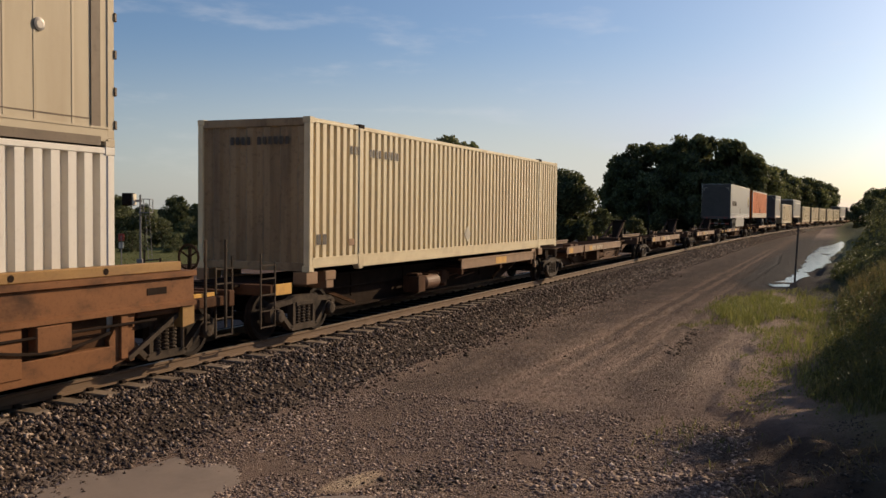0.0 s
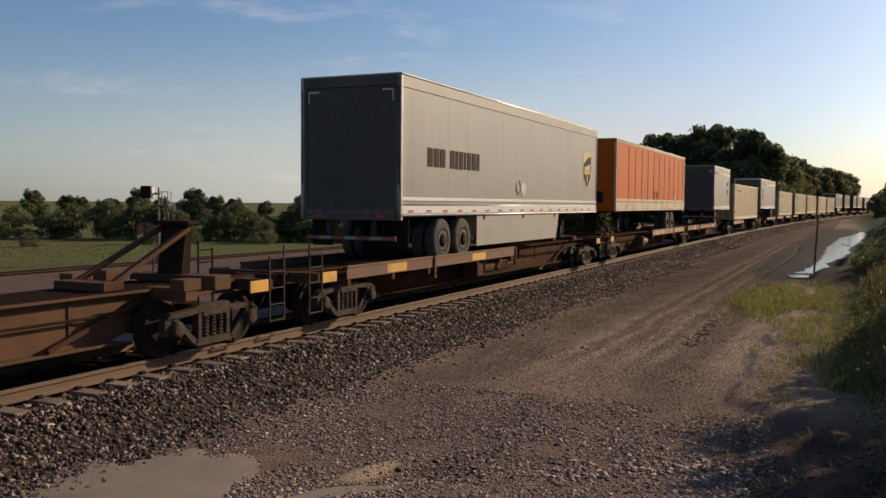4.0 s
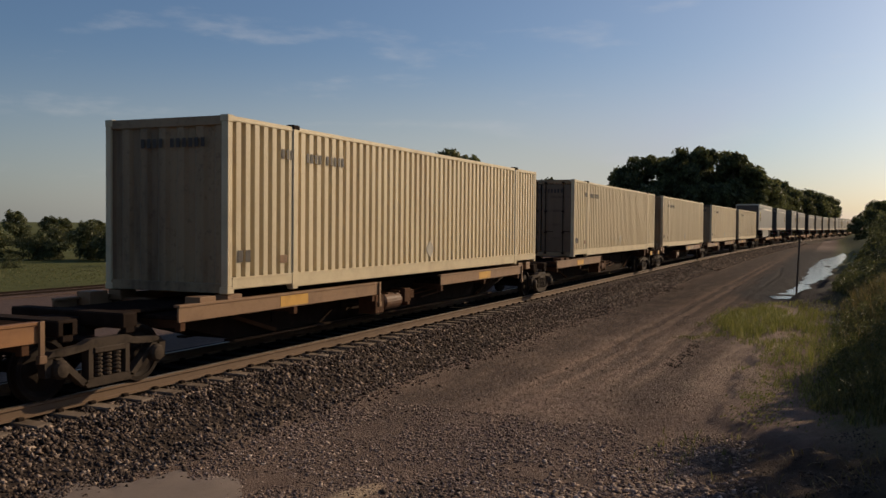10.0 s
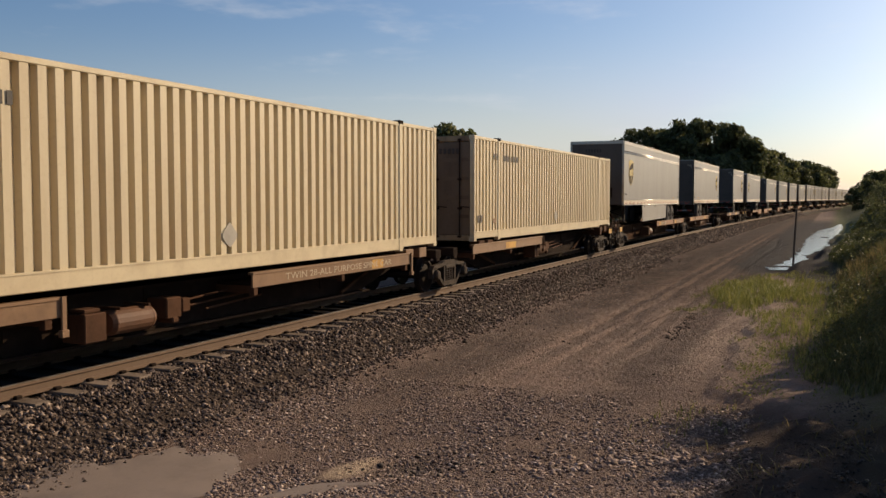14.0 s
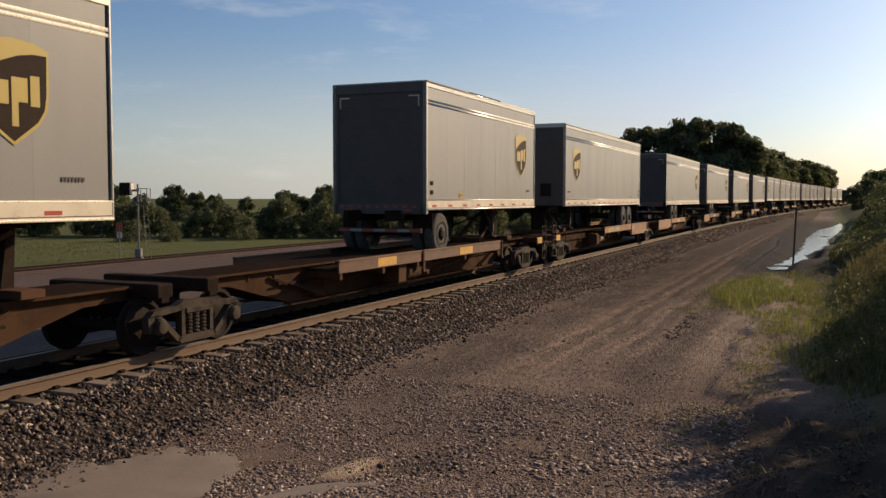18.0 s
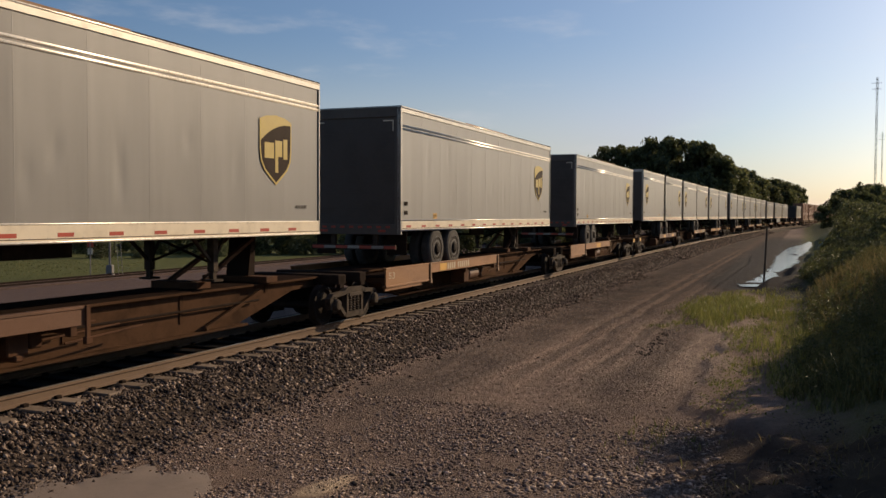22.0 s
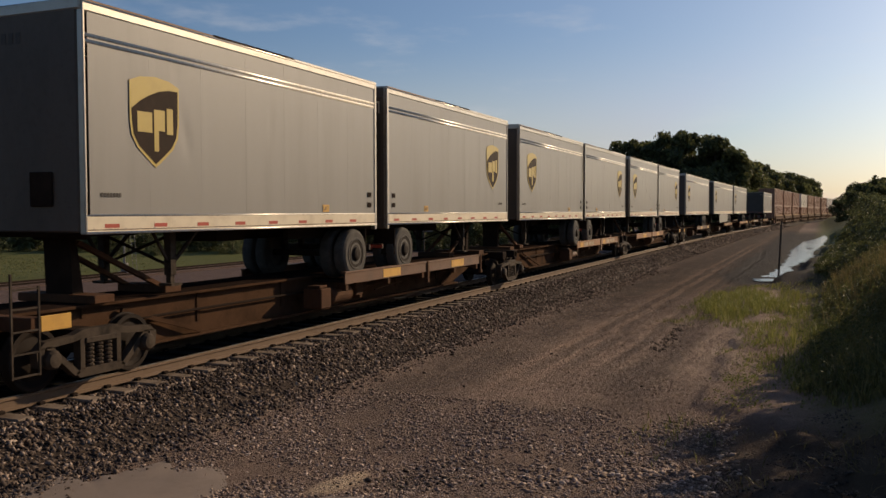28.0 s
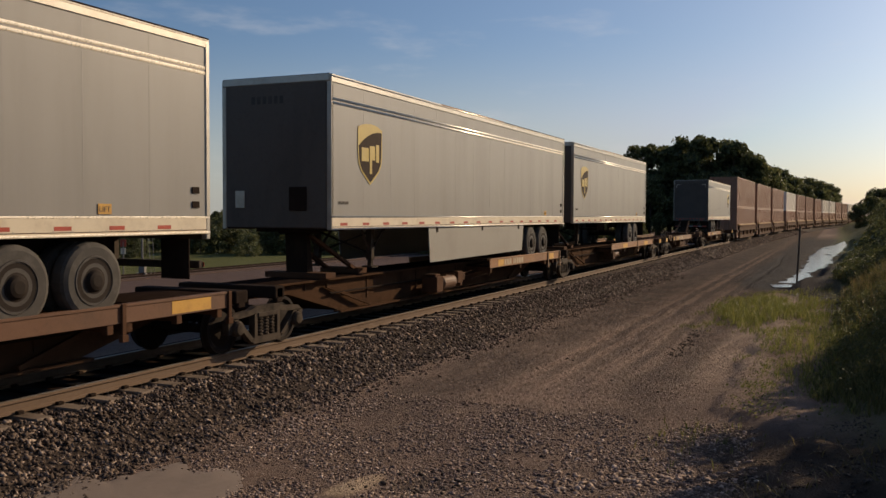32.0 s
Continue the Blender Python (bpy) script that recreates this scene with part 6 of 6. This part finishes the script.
def tree(name, label, tall, wide, seed, leaves, leaf, trunk=0.25, low=0.18, lumps=26, category="tree"):
    """A tapered trunk with limbs and a crown of many leaf sprays with gaps."""
    th = thing(name, label, category, "trees")
    rng = np.random.default_rng(seed)
    bm = bmesh.new()
    rod(bm, (0, 0, -0.3), (0.04 * tall * rng.normal(0, 0.3), 0, tall * 0.45), trunk, 8, trunk * 0.6)
    rod(bm, (0, 0, tall * 0.42), (0.2, 0.1, tall * 0.82), trunk * 0.58, 7, trunk * 0.15)
    cs = []
    for i in range(lumps):
        a, q = rng.uniform(0, 6.283), rng.uniform(0, 1)
        z = tall * (low + (0.95 - low) * q)
        belly = math.sin(math.pi * min(1, 0.22 + 0.72 * q)) ** 0.7
        r = wide * belly * math.sqrt(rng.uniform(0.12, 1.0)) * 0.82
        c = Vector((r * math.cos(a), r * math.sin(a), z))
        s = wide * rng.uniform(0.20, 0.40) * (1.0 if q < 0.8 else 0.75)
        cs.append((c, s))
        if i % 2 == 0:
            foot = Vector((0, 0, max(tall * 0.12, z * 0.55)))
            rod(bm, foot, c, trunk * 0.26, 5, trunk * 0.06)
    part("trunk", bm, BARK, th)
    v, f = [], []
    per = leaves // lumps
    for c, s in cs:
        def spot(g, c=c, s=s):
            d = Vector(g.normal(0, 1, 3)).normalized() * s * g.random() ** 0.45
            d.z *= 0.8
            return c + d
        leafy(int(per * (s / (wide * 0.3)) ** 1.5), spot, leaf, rng, v, f)
    solid("crown", v, f, LEAF, th)
    return th


def turned(x, y, turn, k=1.0, kz=None, z=None):
    return pose(x, y, height(x, y) - 0.05 if z is None else z, 0, 0, turn) @ Matrix.Diagonal((k, k, kz or k, 1))


def plant(proto, spots, first=True):
    rnd = random.Random(len(spots))
    for i, (x, y, k) in enumerate(spots):
        m = turned(x, y, rnd.uniform(0, 360), k, k * rnd.uniform(0.92, 1.08))
        if i == 0 and first:
            proto.matrix_basis = m
        else:
            c = copy_thing(proto, Matrix.Identity(4))
            c.matrix_basis = m


BIG = tree("broadleaf_tree", "large dark green cottonwood tree in full leaf", 15.5, 8.2, 1, 22000, 0.42, 0.42, 0.05, 64)
plant(BIG, [(-51.0, 120, 1.0), (-42.0, 127, 0.66), (-38.2, 126, 0.70), (-34.6, 124, 0.60)])
MID = tree("broadleaf_tree", "dark green broadleaf tree at the edge of the field", 10, 5.2, 2, 6500, 0.32, 0.28, 0.06, 34)
WOOD_A = tree("broadleaf_tree", "tall dark tree in the woods beside the track", 17, 6.0, 3, 9500, 0.40, 0.4, 0.10, 36)
WOOD_B = tree("broadleaf_tree", "spreading dark tree in the woods beside the track", 15, 6.6, 4, 9500, 0.40, 0.4, 0.10, 34)
SHRUB = tree("bush", "rounded dark green bush at the edge of the field", 4.6, 2.9, 5, 3200, 0.17, 0.1, 0.02, 24, "bush")
THICKET = tree("bush", "leafy bush on the bank beside the lane", 2.6, 1.7, 6, 2600, 0.09, 0.05, 0.02, 22, "bush")
rr = random.Random(12)
# shrubs behind the field
plant(SHRUB, [(-96 + i * 1.75 + rr.uniform(-1, 1), 60 + i * 0.8 + rr.uniform(-2, 5), rr.choice((0.55, 0.65, 0.72, 0.8, 0.9))) for i in range(38)])
plant(MID, [(-150 + i * 3.3 + rr.uniform(-1.5, 1.5), 128 + rr.uniform(-8, 14), rr.choice((0.40, 0.46, 0.50, 0.56, 0.62))) for i in range(37)] + [(-31, 128, 0.45), (-27, 132, 0.35)])
# woods left of the track, further off
plant(WOOD_A, [(-37.5, 168, 0.86), (-33, 164, 1.02), (-29, 172, 1.14), (-24.5, 166, 1.16), (-20.5, 172, 1.14), (-17, 168, 1.04), (-14.6, 178, 0.95), (-26, 182, 1.22)] +
      [(line(s, -11 - rr.uniform(0, 6))[0].x, s, rr.uniform(0.9, 1.1)) for s in (200, 222, 246, 274, 300, 335)])
plant(WOOD_A, [(line(s, -13)[0].x, s, k) for s, k in ((187, 0.86), (194, 0.80), (207, 0.84), (215, 0.78), (229, 0.82), (240, 0.84))], first=False)
plant(WOOD_B, [(-34.5, 160, 0.66), (-30, 158, 0.72), (-22.8, 160, 0.8), (-19, 162, 0.72), (-37, 178, 0.7), (-14.2, 170, 0.6)] +
      [(line(s, -12 - rr.uniform(0, 6))[0].x, s, rr.uniform(0.9, 1.1)) for s in (210, 234, 260, 288, 318, 355, 390)])
c = copy_thing(MID, Matrix.Identity(4))
# trees along the right of the lane, far off
for i, (x, y, k) in enumerate(((3.6, 175, 0.42), (6.0, 180, 0.56), (9.5, 170, 0.62), (8.5, 205, 0.75), (13, 190, 0.8), (9, 240, 0.85), (13.5, 230, 0.95), (17, 255, 1.0), (14, 290, 1.0), (20, 300, 1.1), (11, 260, 0.85), (22, 340, 1.1), (26, 390, 1.2), (7.4, 150, 0.45))):
    t = c if i == 0 else copy_thing(MID, Matrix.Identity(4))
    t.matrix_basis = turned(x, y, i * 67, k)
# bushes on the bank
SHADE = [(4.1, 7.5), (4.0, 10), (4.2, 12.5), (4.0, 15), (4.1, 17.5), (4.0, 19.8), (3.9, 22), (4.2, 24), (4.8, 26.5), (5.3, 29), (5.9, 31.5), (6.4, 34)]
plant(THICKET, [(x + rr.uniform(-0.2, 0.2), y, rr.uniform(1.12, 1.28) if y < 24 else rr.uniform(1.0, 1.2)) for x, y in SHADE] + [(x + 2.2 + rr.uniform(-0.3, 0.3), y + 1, rr.uniform(1.0, 1.3)) for x, y in SHADE] + [(3.2, 31, 0.4), (3.4, 37, 0.55), (3.4, 43, 0.8), (3.6, 52, 0.85), (4.1, 60, 0.95), (4.0, 70, 1.0), (4.6, 80, 1.1), (4.6, 92, 1.15), (5.2, 105, 1.3), (5.6, 120, 1.4), (6.4, 135, 1.5), (5.4, 35, 0.75), (5.6, 47, 1.2), (6.6, 64, 1.4), (7.6, 84, 1.6)])
plant(copy_thing(THICKET, Matrix.Identity(4)), [(-38 + rr.uniform(-2, 2) - i * 3.4, 92 - i * 4 + rr.uniform(-4, 4), rr.uniform(0.55, 1.0)) for i in range(9)])


# ---- lineside things ----
def build_post():
    th = thing("marker_post", "thin dark weathered post beside the puddles", "post")
    bm = bmesh.new()
    rod(bm, (0, 0, -0.2), (0.10, 0.0, 2.45), 0.045, 8, 0.04)
    part("shaft", bm, POST_WOOD, th)
    part("cap", rod(bmesh.new(), (0.098, 0, 2.44), (0.10, 0, 2.47), 0.05, 8), POST_WOOD, th)
    th.matrix_basis = pose(-1.55, 41.7, height(-1.55, 41.7))


build_post()


def build_signal():
    th = thing("trackside_signal", "grey signal mast with a lamp head, ladder and caged platform", "signal")
    bm = bmesh.new()
    rod(bm, (0, 0, 0), (0, 0, 5.1), 0.075, 10, 0.06)
    part("mast", bm, GALV, th)
    part("base", boxes((-0.35, 0.35, -0.35, 0.35, -0.1, 0.18), (-0.2, 0.2, -0.2, 0.2, 0.18, 0.75), bevel=0.03), GALV, th)
    head = part("lamp_head", boxes((-1.15, -0.45, -0.35, 0.30, 4.35, 5.2), bevel=0.06), BLACK, th)
    part("arm", boxes((-0.5, 0.1, -0.05, 0.05, 4.6, 4.75)), GALV, th)
    part("head_back", boxes((-0.45, -0.36, -0.3, 0.25, 4.4, 5.15), bevel=0.02), WHITE_RAIL, head)
    part("hood", lathe(bmesh.new(), [(0.17, -0.25), (0.19, -0.02), (0.05, 0.0)], (-0.7, -0.3, 4.85), 14, "Z"), BLACK, head)
    bm = bmesh.new()
    for z in (3.9, 4.35, 4.8):
        bar(bm, (0.1, -0.3, z), (0.75, -0.3, z), 0.045), bar(bm, (0.1, 0.3, z), (0.75, 0.3, z), 0.045), bar(bm, (0.75, -0.3, z), (0.75, 0.3, z), 0.045)
    for x, y in ((0.1, -0.3), (0.75, -0.3), (0.75, 0.3), (0.1, 0.3)):
        bar(bm, (x, y, 3.9), (x, y, 4.8), 0.045)
    box(bm, 0.0, 0.75, -0.3, 0.3, 3.86, 3.9)
    part("platform_cage", bm, GALV, th)
    bm = bmesh.new()
    for x in (0.35, 0.62):
        bar(bm, (x + 0.25, 0, 0.1), (x, 0, 3.9), 0.022)
    for i in range(11):
        z = 0.4 + i * 0.33
        q = 0.25 * (1 - z / 3.9)
        bar(bm, (0.35 + q, 0, z), (0.62 + q, 0, z), 0.025)
    part("ladder", bm, GALV, th)
    th.matrix_basis = pose(-43, 47, height(-43, 47), 0, 0, 20)
    sg = thing("warning_sign", "small red sign over a white plate on a thin post", "sign")
    part("pole", rod(bmesh.new(), (0, 0, 0), (0, 0, 2.3), 0.04, 8), GALV, sg)
    part("red_plate", boxes((-0.2, 0.2, -0.02, 0.02, 1.95, 2.45), bevel=0.01), RED_TAPE, sg)
    part("white_plate", boxes((-0.17, 0.17, -0.02, 0.02, 1.45, 1.85), bevel=0.01), WHITE_RAIL, sg)
    sg.matrix_basis = pose(-44.3, 46.6, height(-44, 46.6), 0, 0, 25)
    bd = thing("sign_board", "pair of pale boards on a dark post", "sign")
    part("pole", rod(bmesh.new(), (0, 0, 0), (0, 0, 2.9), 0.06, 8), POST_WOOD, bd)
    for x in (-0.45, 0.45):
        part("board", boxes((x - 0.38, x + 0.38, -0.03, 0.03, 2.2, 2.95), bevel=0.01), GALV, bd)
    bd.matrix_basis = pose(-35.6, 80, height(-35.6, 80) + 0.0, 0, 0, 20)


build_signal()


def build_mast():
    th = thing("radio_mast", "thin guyed radio mast with small aerials", "mast")
    bm = bmesh.new()
    for a in (90, 210, 330):
        x, y = 0.22 * math.cos(radians(a)), 0.22 * math.sin(radians(a))
        bar(bm, (x, y, 0), (x, y, 30), 0.05)
    for i in range(30):
        for a in (90, 210, 330):
            p = [(0.22 * math.cos(radians(q)), 0.22 * math.sin(radians(q))) for q in (a, a + 120)]
            bar(bm, (*p[0], i), (*p[1], i + 1), 0.03)
    part("lattice", bm, GALV, th)
    part("aerial", bar(bmesh.new(), (-1.0, 0, 28.8), (0.9, 0, 28.8), 0.08), GALV, th)
    part("aerial", bar(bmesh.new(), (-0.9, 0, 27.6), (0.7, 0, 27.6), 0.08), GALV, th)
    th.matrix_basis = pose(13.4, 200, height(13.4, 200))
    o = copy_thing(th, pose(24.0, 330, height(24, 330)))


build_mast()


def build_siding():
    """A low line with dark rails between the yard and the field."""
    th = tagged(new("distant_track"), "low unused track at the edge of the field", "track", kind="structure")
    for x in (-41.2, -42.7):
        part("rail", boxes((x - 0.035, x + 0.035, -80, 260, -1.74, -1.62)), BLACK, th)
    part("bed", boxes((-43.6, -40.4, -80, 260, -2.0, -1.73)), EARTH, th)


build_siding()

# ---- the train ----
C_LABEL = "ribbed beige freight container with cream rails"
P_CONT = container(16.15, 1.22, 2.90, BEIGE, BEIGE_TRIM, SHADED_BEIGE, C_LABEL + " and streaked end wall")
P_CONT_D = container(16.15, 1.22, 2.90, BEIGE, BEIGE_TRIM, SHADED_BEIGE, C_LABEL + " and dull barred doors", door=True)
T = {}
T["freight"] = trailer(16.15, 1, "long smooth grey trailer with white lower rail and side skirt", style="plain", skirt=True, top=5.2)
T["orange"] = trailer(16.15, -1, "orange trailer with dark seams and a scuffed cream lower rail", ORANGE, style="orange", top=5.1, seams=1.35)
G = "grey parcel trailer with a gold shield"
T["long_skirt"] = trailer(16.15, -1, "long " + G + " and pale skirts", skirt=True)
T["mid_f"] = trailer(13.72, -1, G + ", two axles")
T["mid_r"] = trailer(13.72, 1, G + " and roller door", dents=0.005)
T["pup_f"] = trailer(8.53, -1, "short " + G + ", one axle", axles=1, top=5.2)
T["pup_r"] = trailer(8.53, 1, "short " + G + " and roller door", axles=1, top=5.2)
T["mid_low"] = trailer(13.72, 1, "dented " + G + " and roller door", dents=0.009, base=2.11, top=5.0)
T["small"] = trailer(7.9, 1, "worn short " + G, axles=1, top=5.15)
used = set()


def load(key, front, proto, length):
    ob = copy_thing(proto, Matrix.Identity(4)) if key in used else proto
    used.add(key)
    return send(ob, front + length / 2)


LOADS = [("c", 14.26), ("freight", 85.16), ("orange", 104.41), ("small", 132.32), ("c", 143.37), ("mid_f", 162.23), ("c", 180.66), ("d", 201.47),
         ("c", 220.25), ("c", 241.01), ("d", 259.70), ("long_skirt", 278.75), ("mid_r", 301.29), ("pup_r", 325.21), ("mid_f", 337.42), ("mid_low", 358.98),
         ("mid_low", 376.70), ("mid_low", 394.29), ("mid_low", 412.26), ("pup_f", 429.49), ("pup_r", 438.69), ("pup_f", 448.23), ("pup_r", 457.01), ("pup_f", 466.81),
         ("pup_r", 475.92), ("pup_f", 488.01), ("pup_r", 497.06), ("pup_f", 506.80), ("pup_r", 515.71), ("pup_f", 525.48), ("pup_r", 534.41), ("mid_f", 546.38),
         ("long_skirt", 563.76), ("mid_f", 581.20), ("mid_r", 618.74)]
SIZE = {"c": 16.15, "d": 16.15, "freight": 16.15, "orange": 16.15, "long_skirt": 16.15, "mid_f": 13.72, "mid_r": 13.72, "mid_low": 13.72, "pup_f": 8.53, "pup_r": 8.53, "small": 7.9}
for key, front in LOADS:
    load(key, front, {"c": P_CONT, "d": P_CONT_D}.get(key) or T[key], SIZE[key])

SHORT_RUN = (126.65, 133.6)  # the runway under the shortest trailer
# platforms: from, to, whether an end is coupled
CUTS = [(12.35, 1), (30.7, 0), (47.5, 0), (64.1, 0), (81.2, 1), (102.9, 1), (122.2, 0), (141.8, 0), (160.9, 1), (178.3, 0), (198.0, 0), (218.0, 1), (237.8, 0), (258.3, 0),
        (277.2, 1), (298.6, 0), (316.8, 0), (335.5, 1), (354.5, 0), (374.5, 0), (392.3, 0), (410.1, 0), (427.7, 1), (447.7, 0), (466.2, 0), (486.4, 1), (506.6, 0),
        (525.2, 0), (544.7, 1), (561.9, 0), (580.6, 0), (600.4, 1), (617.6, 0), (635.4, 1)]
for i, ((a, ca), (b, cb)) in enumerate(zip(CUTS, CUTS[1:])):
    mid, half = (a + b) / 2, (b - a) / 2 - (0.15 if ca or cb else 0)
    on = [(k, f - mid, f + SIZE[k] - mid) for k, f in LOADS if a < f + SIZE[k] / 2 < b]
    wheels, hit = [], []
    for k, f, r in on:
        if k in "cd":
            continue
        nose = -1 if k in ("orange", "long_skirt", "mid_f", "pup_f") else 1
        ax = 0.95 if SIZE[k] < 9 else AXLE.get({"freight": "plain"}.get(k, k), 3.0)
        if nose < 0:
            wy = r - ax
            wheels += [(max(wy - 4.4, -half + 2.4), wy + 1.1)] + ([(wy + 1.14, min(wy + 5.1, half - 1.2)) + ((1,) if 17 <= i <= 21 else ())] if half - 1.2 > wy + 2.4 else [])
            hit.append((f + 0.9, 1, True))
        else:
            wy = f + ax
            gap = 2.1 if i == 15 else 1.1
            wheels += [(wy - gap, min(wy + 4.4, half - 2.4))] + ([(max(wy - gap - 4.0, -half + 1.2), wy - gap - 0.04) + ((1,) if 17 <= i <= 21 else ())] if -half + 1.2 < wy - 2.4 else [])
            hit.append((r - 0.9, -1, True))
    if len(on) == 2:
        wheels = [(-7.4, -2.8), (-2.76, 1.4)] if cb else [(-1.4, 2.8), (2.84, 6.6)]
    elif not on or on[0][0] in "cd":
        wheels = ([(-half + 1.2, -half + 7.6)] if not ca else []) + ([(half - 8.8, half - 2.6)] if not cb else [])
        if not on:
            wheels = [(-half + (1.2 if not ca else 3.2), -half + 3.6), (-half + 3.7, -half + 10.2)]
            hit = [(half - 1.6, -1, True)]
        else:
            hit = [(half - 2.2, -1, False)]
    if i == 6:
        wheels = [(SHORT_RUN[0] - mid, SHORT_RUN[1] - mid), (SHORT_RUN[0] - 4.4 - mid, SHORT_RUN[0] - 0.3 - mid)]
    label = "rust-brown spine car platform under its load" if on else "empty rust-brown spine car platform with raised hitch stand"
    send(spine_unit(2 * half, label, "coupled" if ca else "shared", "coupled" if cb else "shared", hit, wheels, tan=i % 3 != 1 and i != 6, lettered=(1 if i in (6, 12, 15) else 2 * (i % 3 == 2)) if on else 2, on_load=bool(on), boxes_on=not on or on[0][0] in "cd", paired=i == 12), mid)

# cars with containers two high, at the head and far down the train
LOWER = container(12.19, 0.29, 2.90, WHITE_BOX, WHITE_BOX, WHITE_BOX, "white ribbed container low in a well car", posts=False, patch=False)
P_TAN = container(16.15, 3.20, 2.90, TAN_BOX, TAN_BOX, SHADED_BEIGE, "smooth tan container stacked on another container", lettering=False, plain=True, patch=False)
WELL = well_car(21.6, "rust-orange well car for stacked containers", WELL_PAINT)
send(WELL, 1.35)
send(LOWER, 9.35 - 12.19 / 2)
y = 16.15 / 2
part("end_seal", boxes((HALF - 0.02, HALF + 0.004, y - 0.42, y - 0.26, 3.30, 6.02)), DOOR_PAINT, P_TAN)
part("bottom_seal", boxes((HALF - 0.02, HALF + 0.008, -y + 0.2, y - 0.26, 3.21, 3.33)), DOOR_PAINT, P_TAN)
part("rivet_line", boxes((HALF - 0.012, HALF - 0.004, -y + 0.3, y - 0.45, 3.545, 3.56)), DOOR_PAINT, P_TAN)
for z in (3.5, 3.95, 4.45, 4.95, 5.5):
    part("hinge", boxes((HALF - 0.03, HALF + 0.02, y - 0.02, y + 0.03, z - 0.06, z + 0.06), bevel=0.01), DOOR_PAINT, P_TAN)
part("vent", lathe(bmesh.new(), [(0.085, 0), (0.085, 0.02), (0.05, 0.03)], (HALF - 0.012, y - 1.25, 4.62), 16), GALV, P_TAN)
send(P_TAN, 9.35 - 16.15 / 2)
P_LOW = container(16.15, 0.29, 2.90, RED_BOX, RED_BOX, RED_BOX, "dull red ribbed container low in a well car", patch=False, far=True, posts=False)
P_UP = container(16.15, 3.20, 2.90, RED_BOX, RED_BOX, RED_BOX, "dull red ribbed container stacked on another container", patch=False, far=True, posts=False)
P_UP2 = container(16.15, 3.20, 2.90, WHITE_BOX, WHITE_BOX, WHITE_BOX, "pale container stacked on another container", patch=False, far=True, posts=False)
FAR_WELL = well_car(18.9, "dull well car under stacked containers", RUST, far=True)
for i in range(14):
    s = 645.8 + i * 18.6 + (2.0 if i > 2 else 0) + (2.0 if i > 5 else 0)
    send(FAR_WELL if i == 0 else copy_thing(FAR_WELL, Matrix.Identity(4)), s)
    send(P_LOW if i == 0 else copy_thing(P_LOW, Matrix.Identity(4)), s)
    up = P_UP if i not in (3, 7, 8, 11) else P_UP2
    fresh = i == 0 or i == 3
    send(up if fresh else copy_thing(up, Matrix.Identity(4)), s)


def motions():
    """The whole train runs down the line."""
    for ob, s in MOVING:
        walk(ob, [(t, on_line(s - run)) for t, run in RUN])


motions()
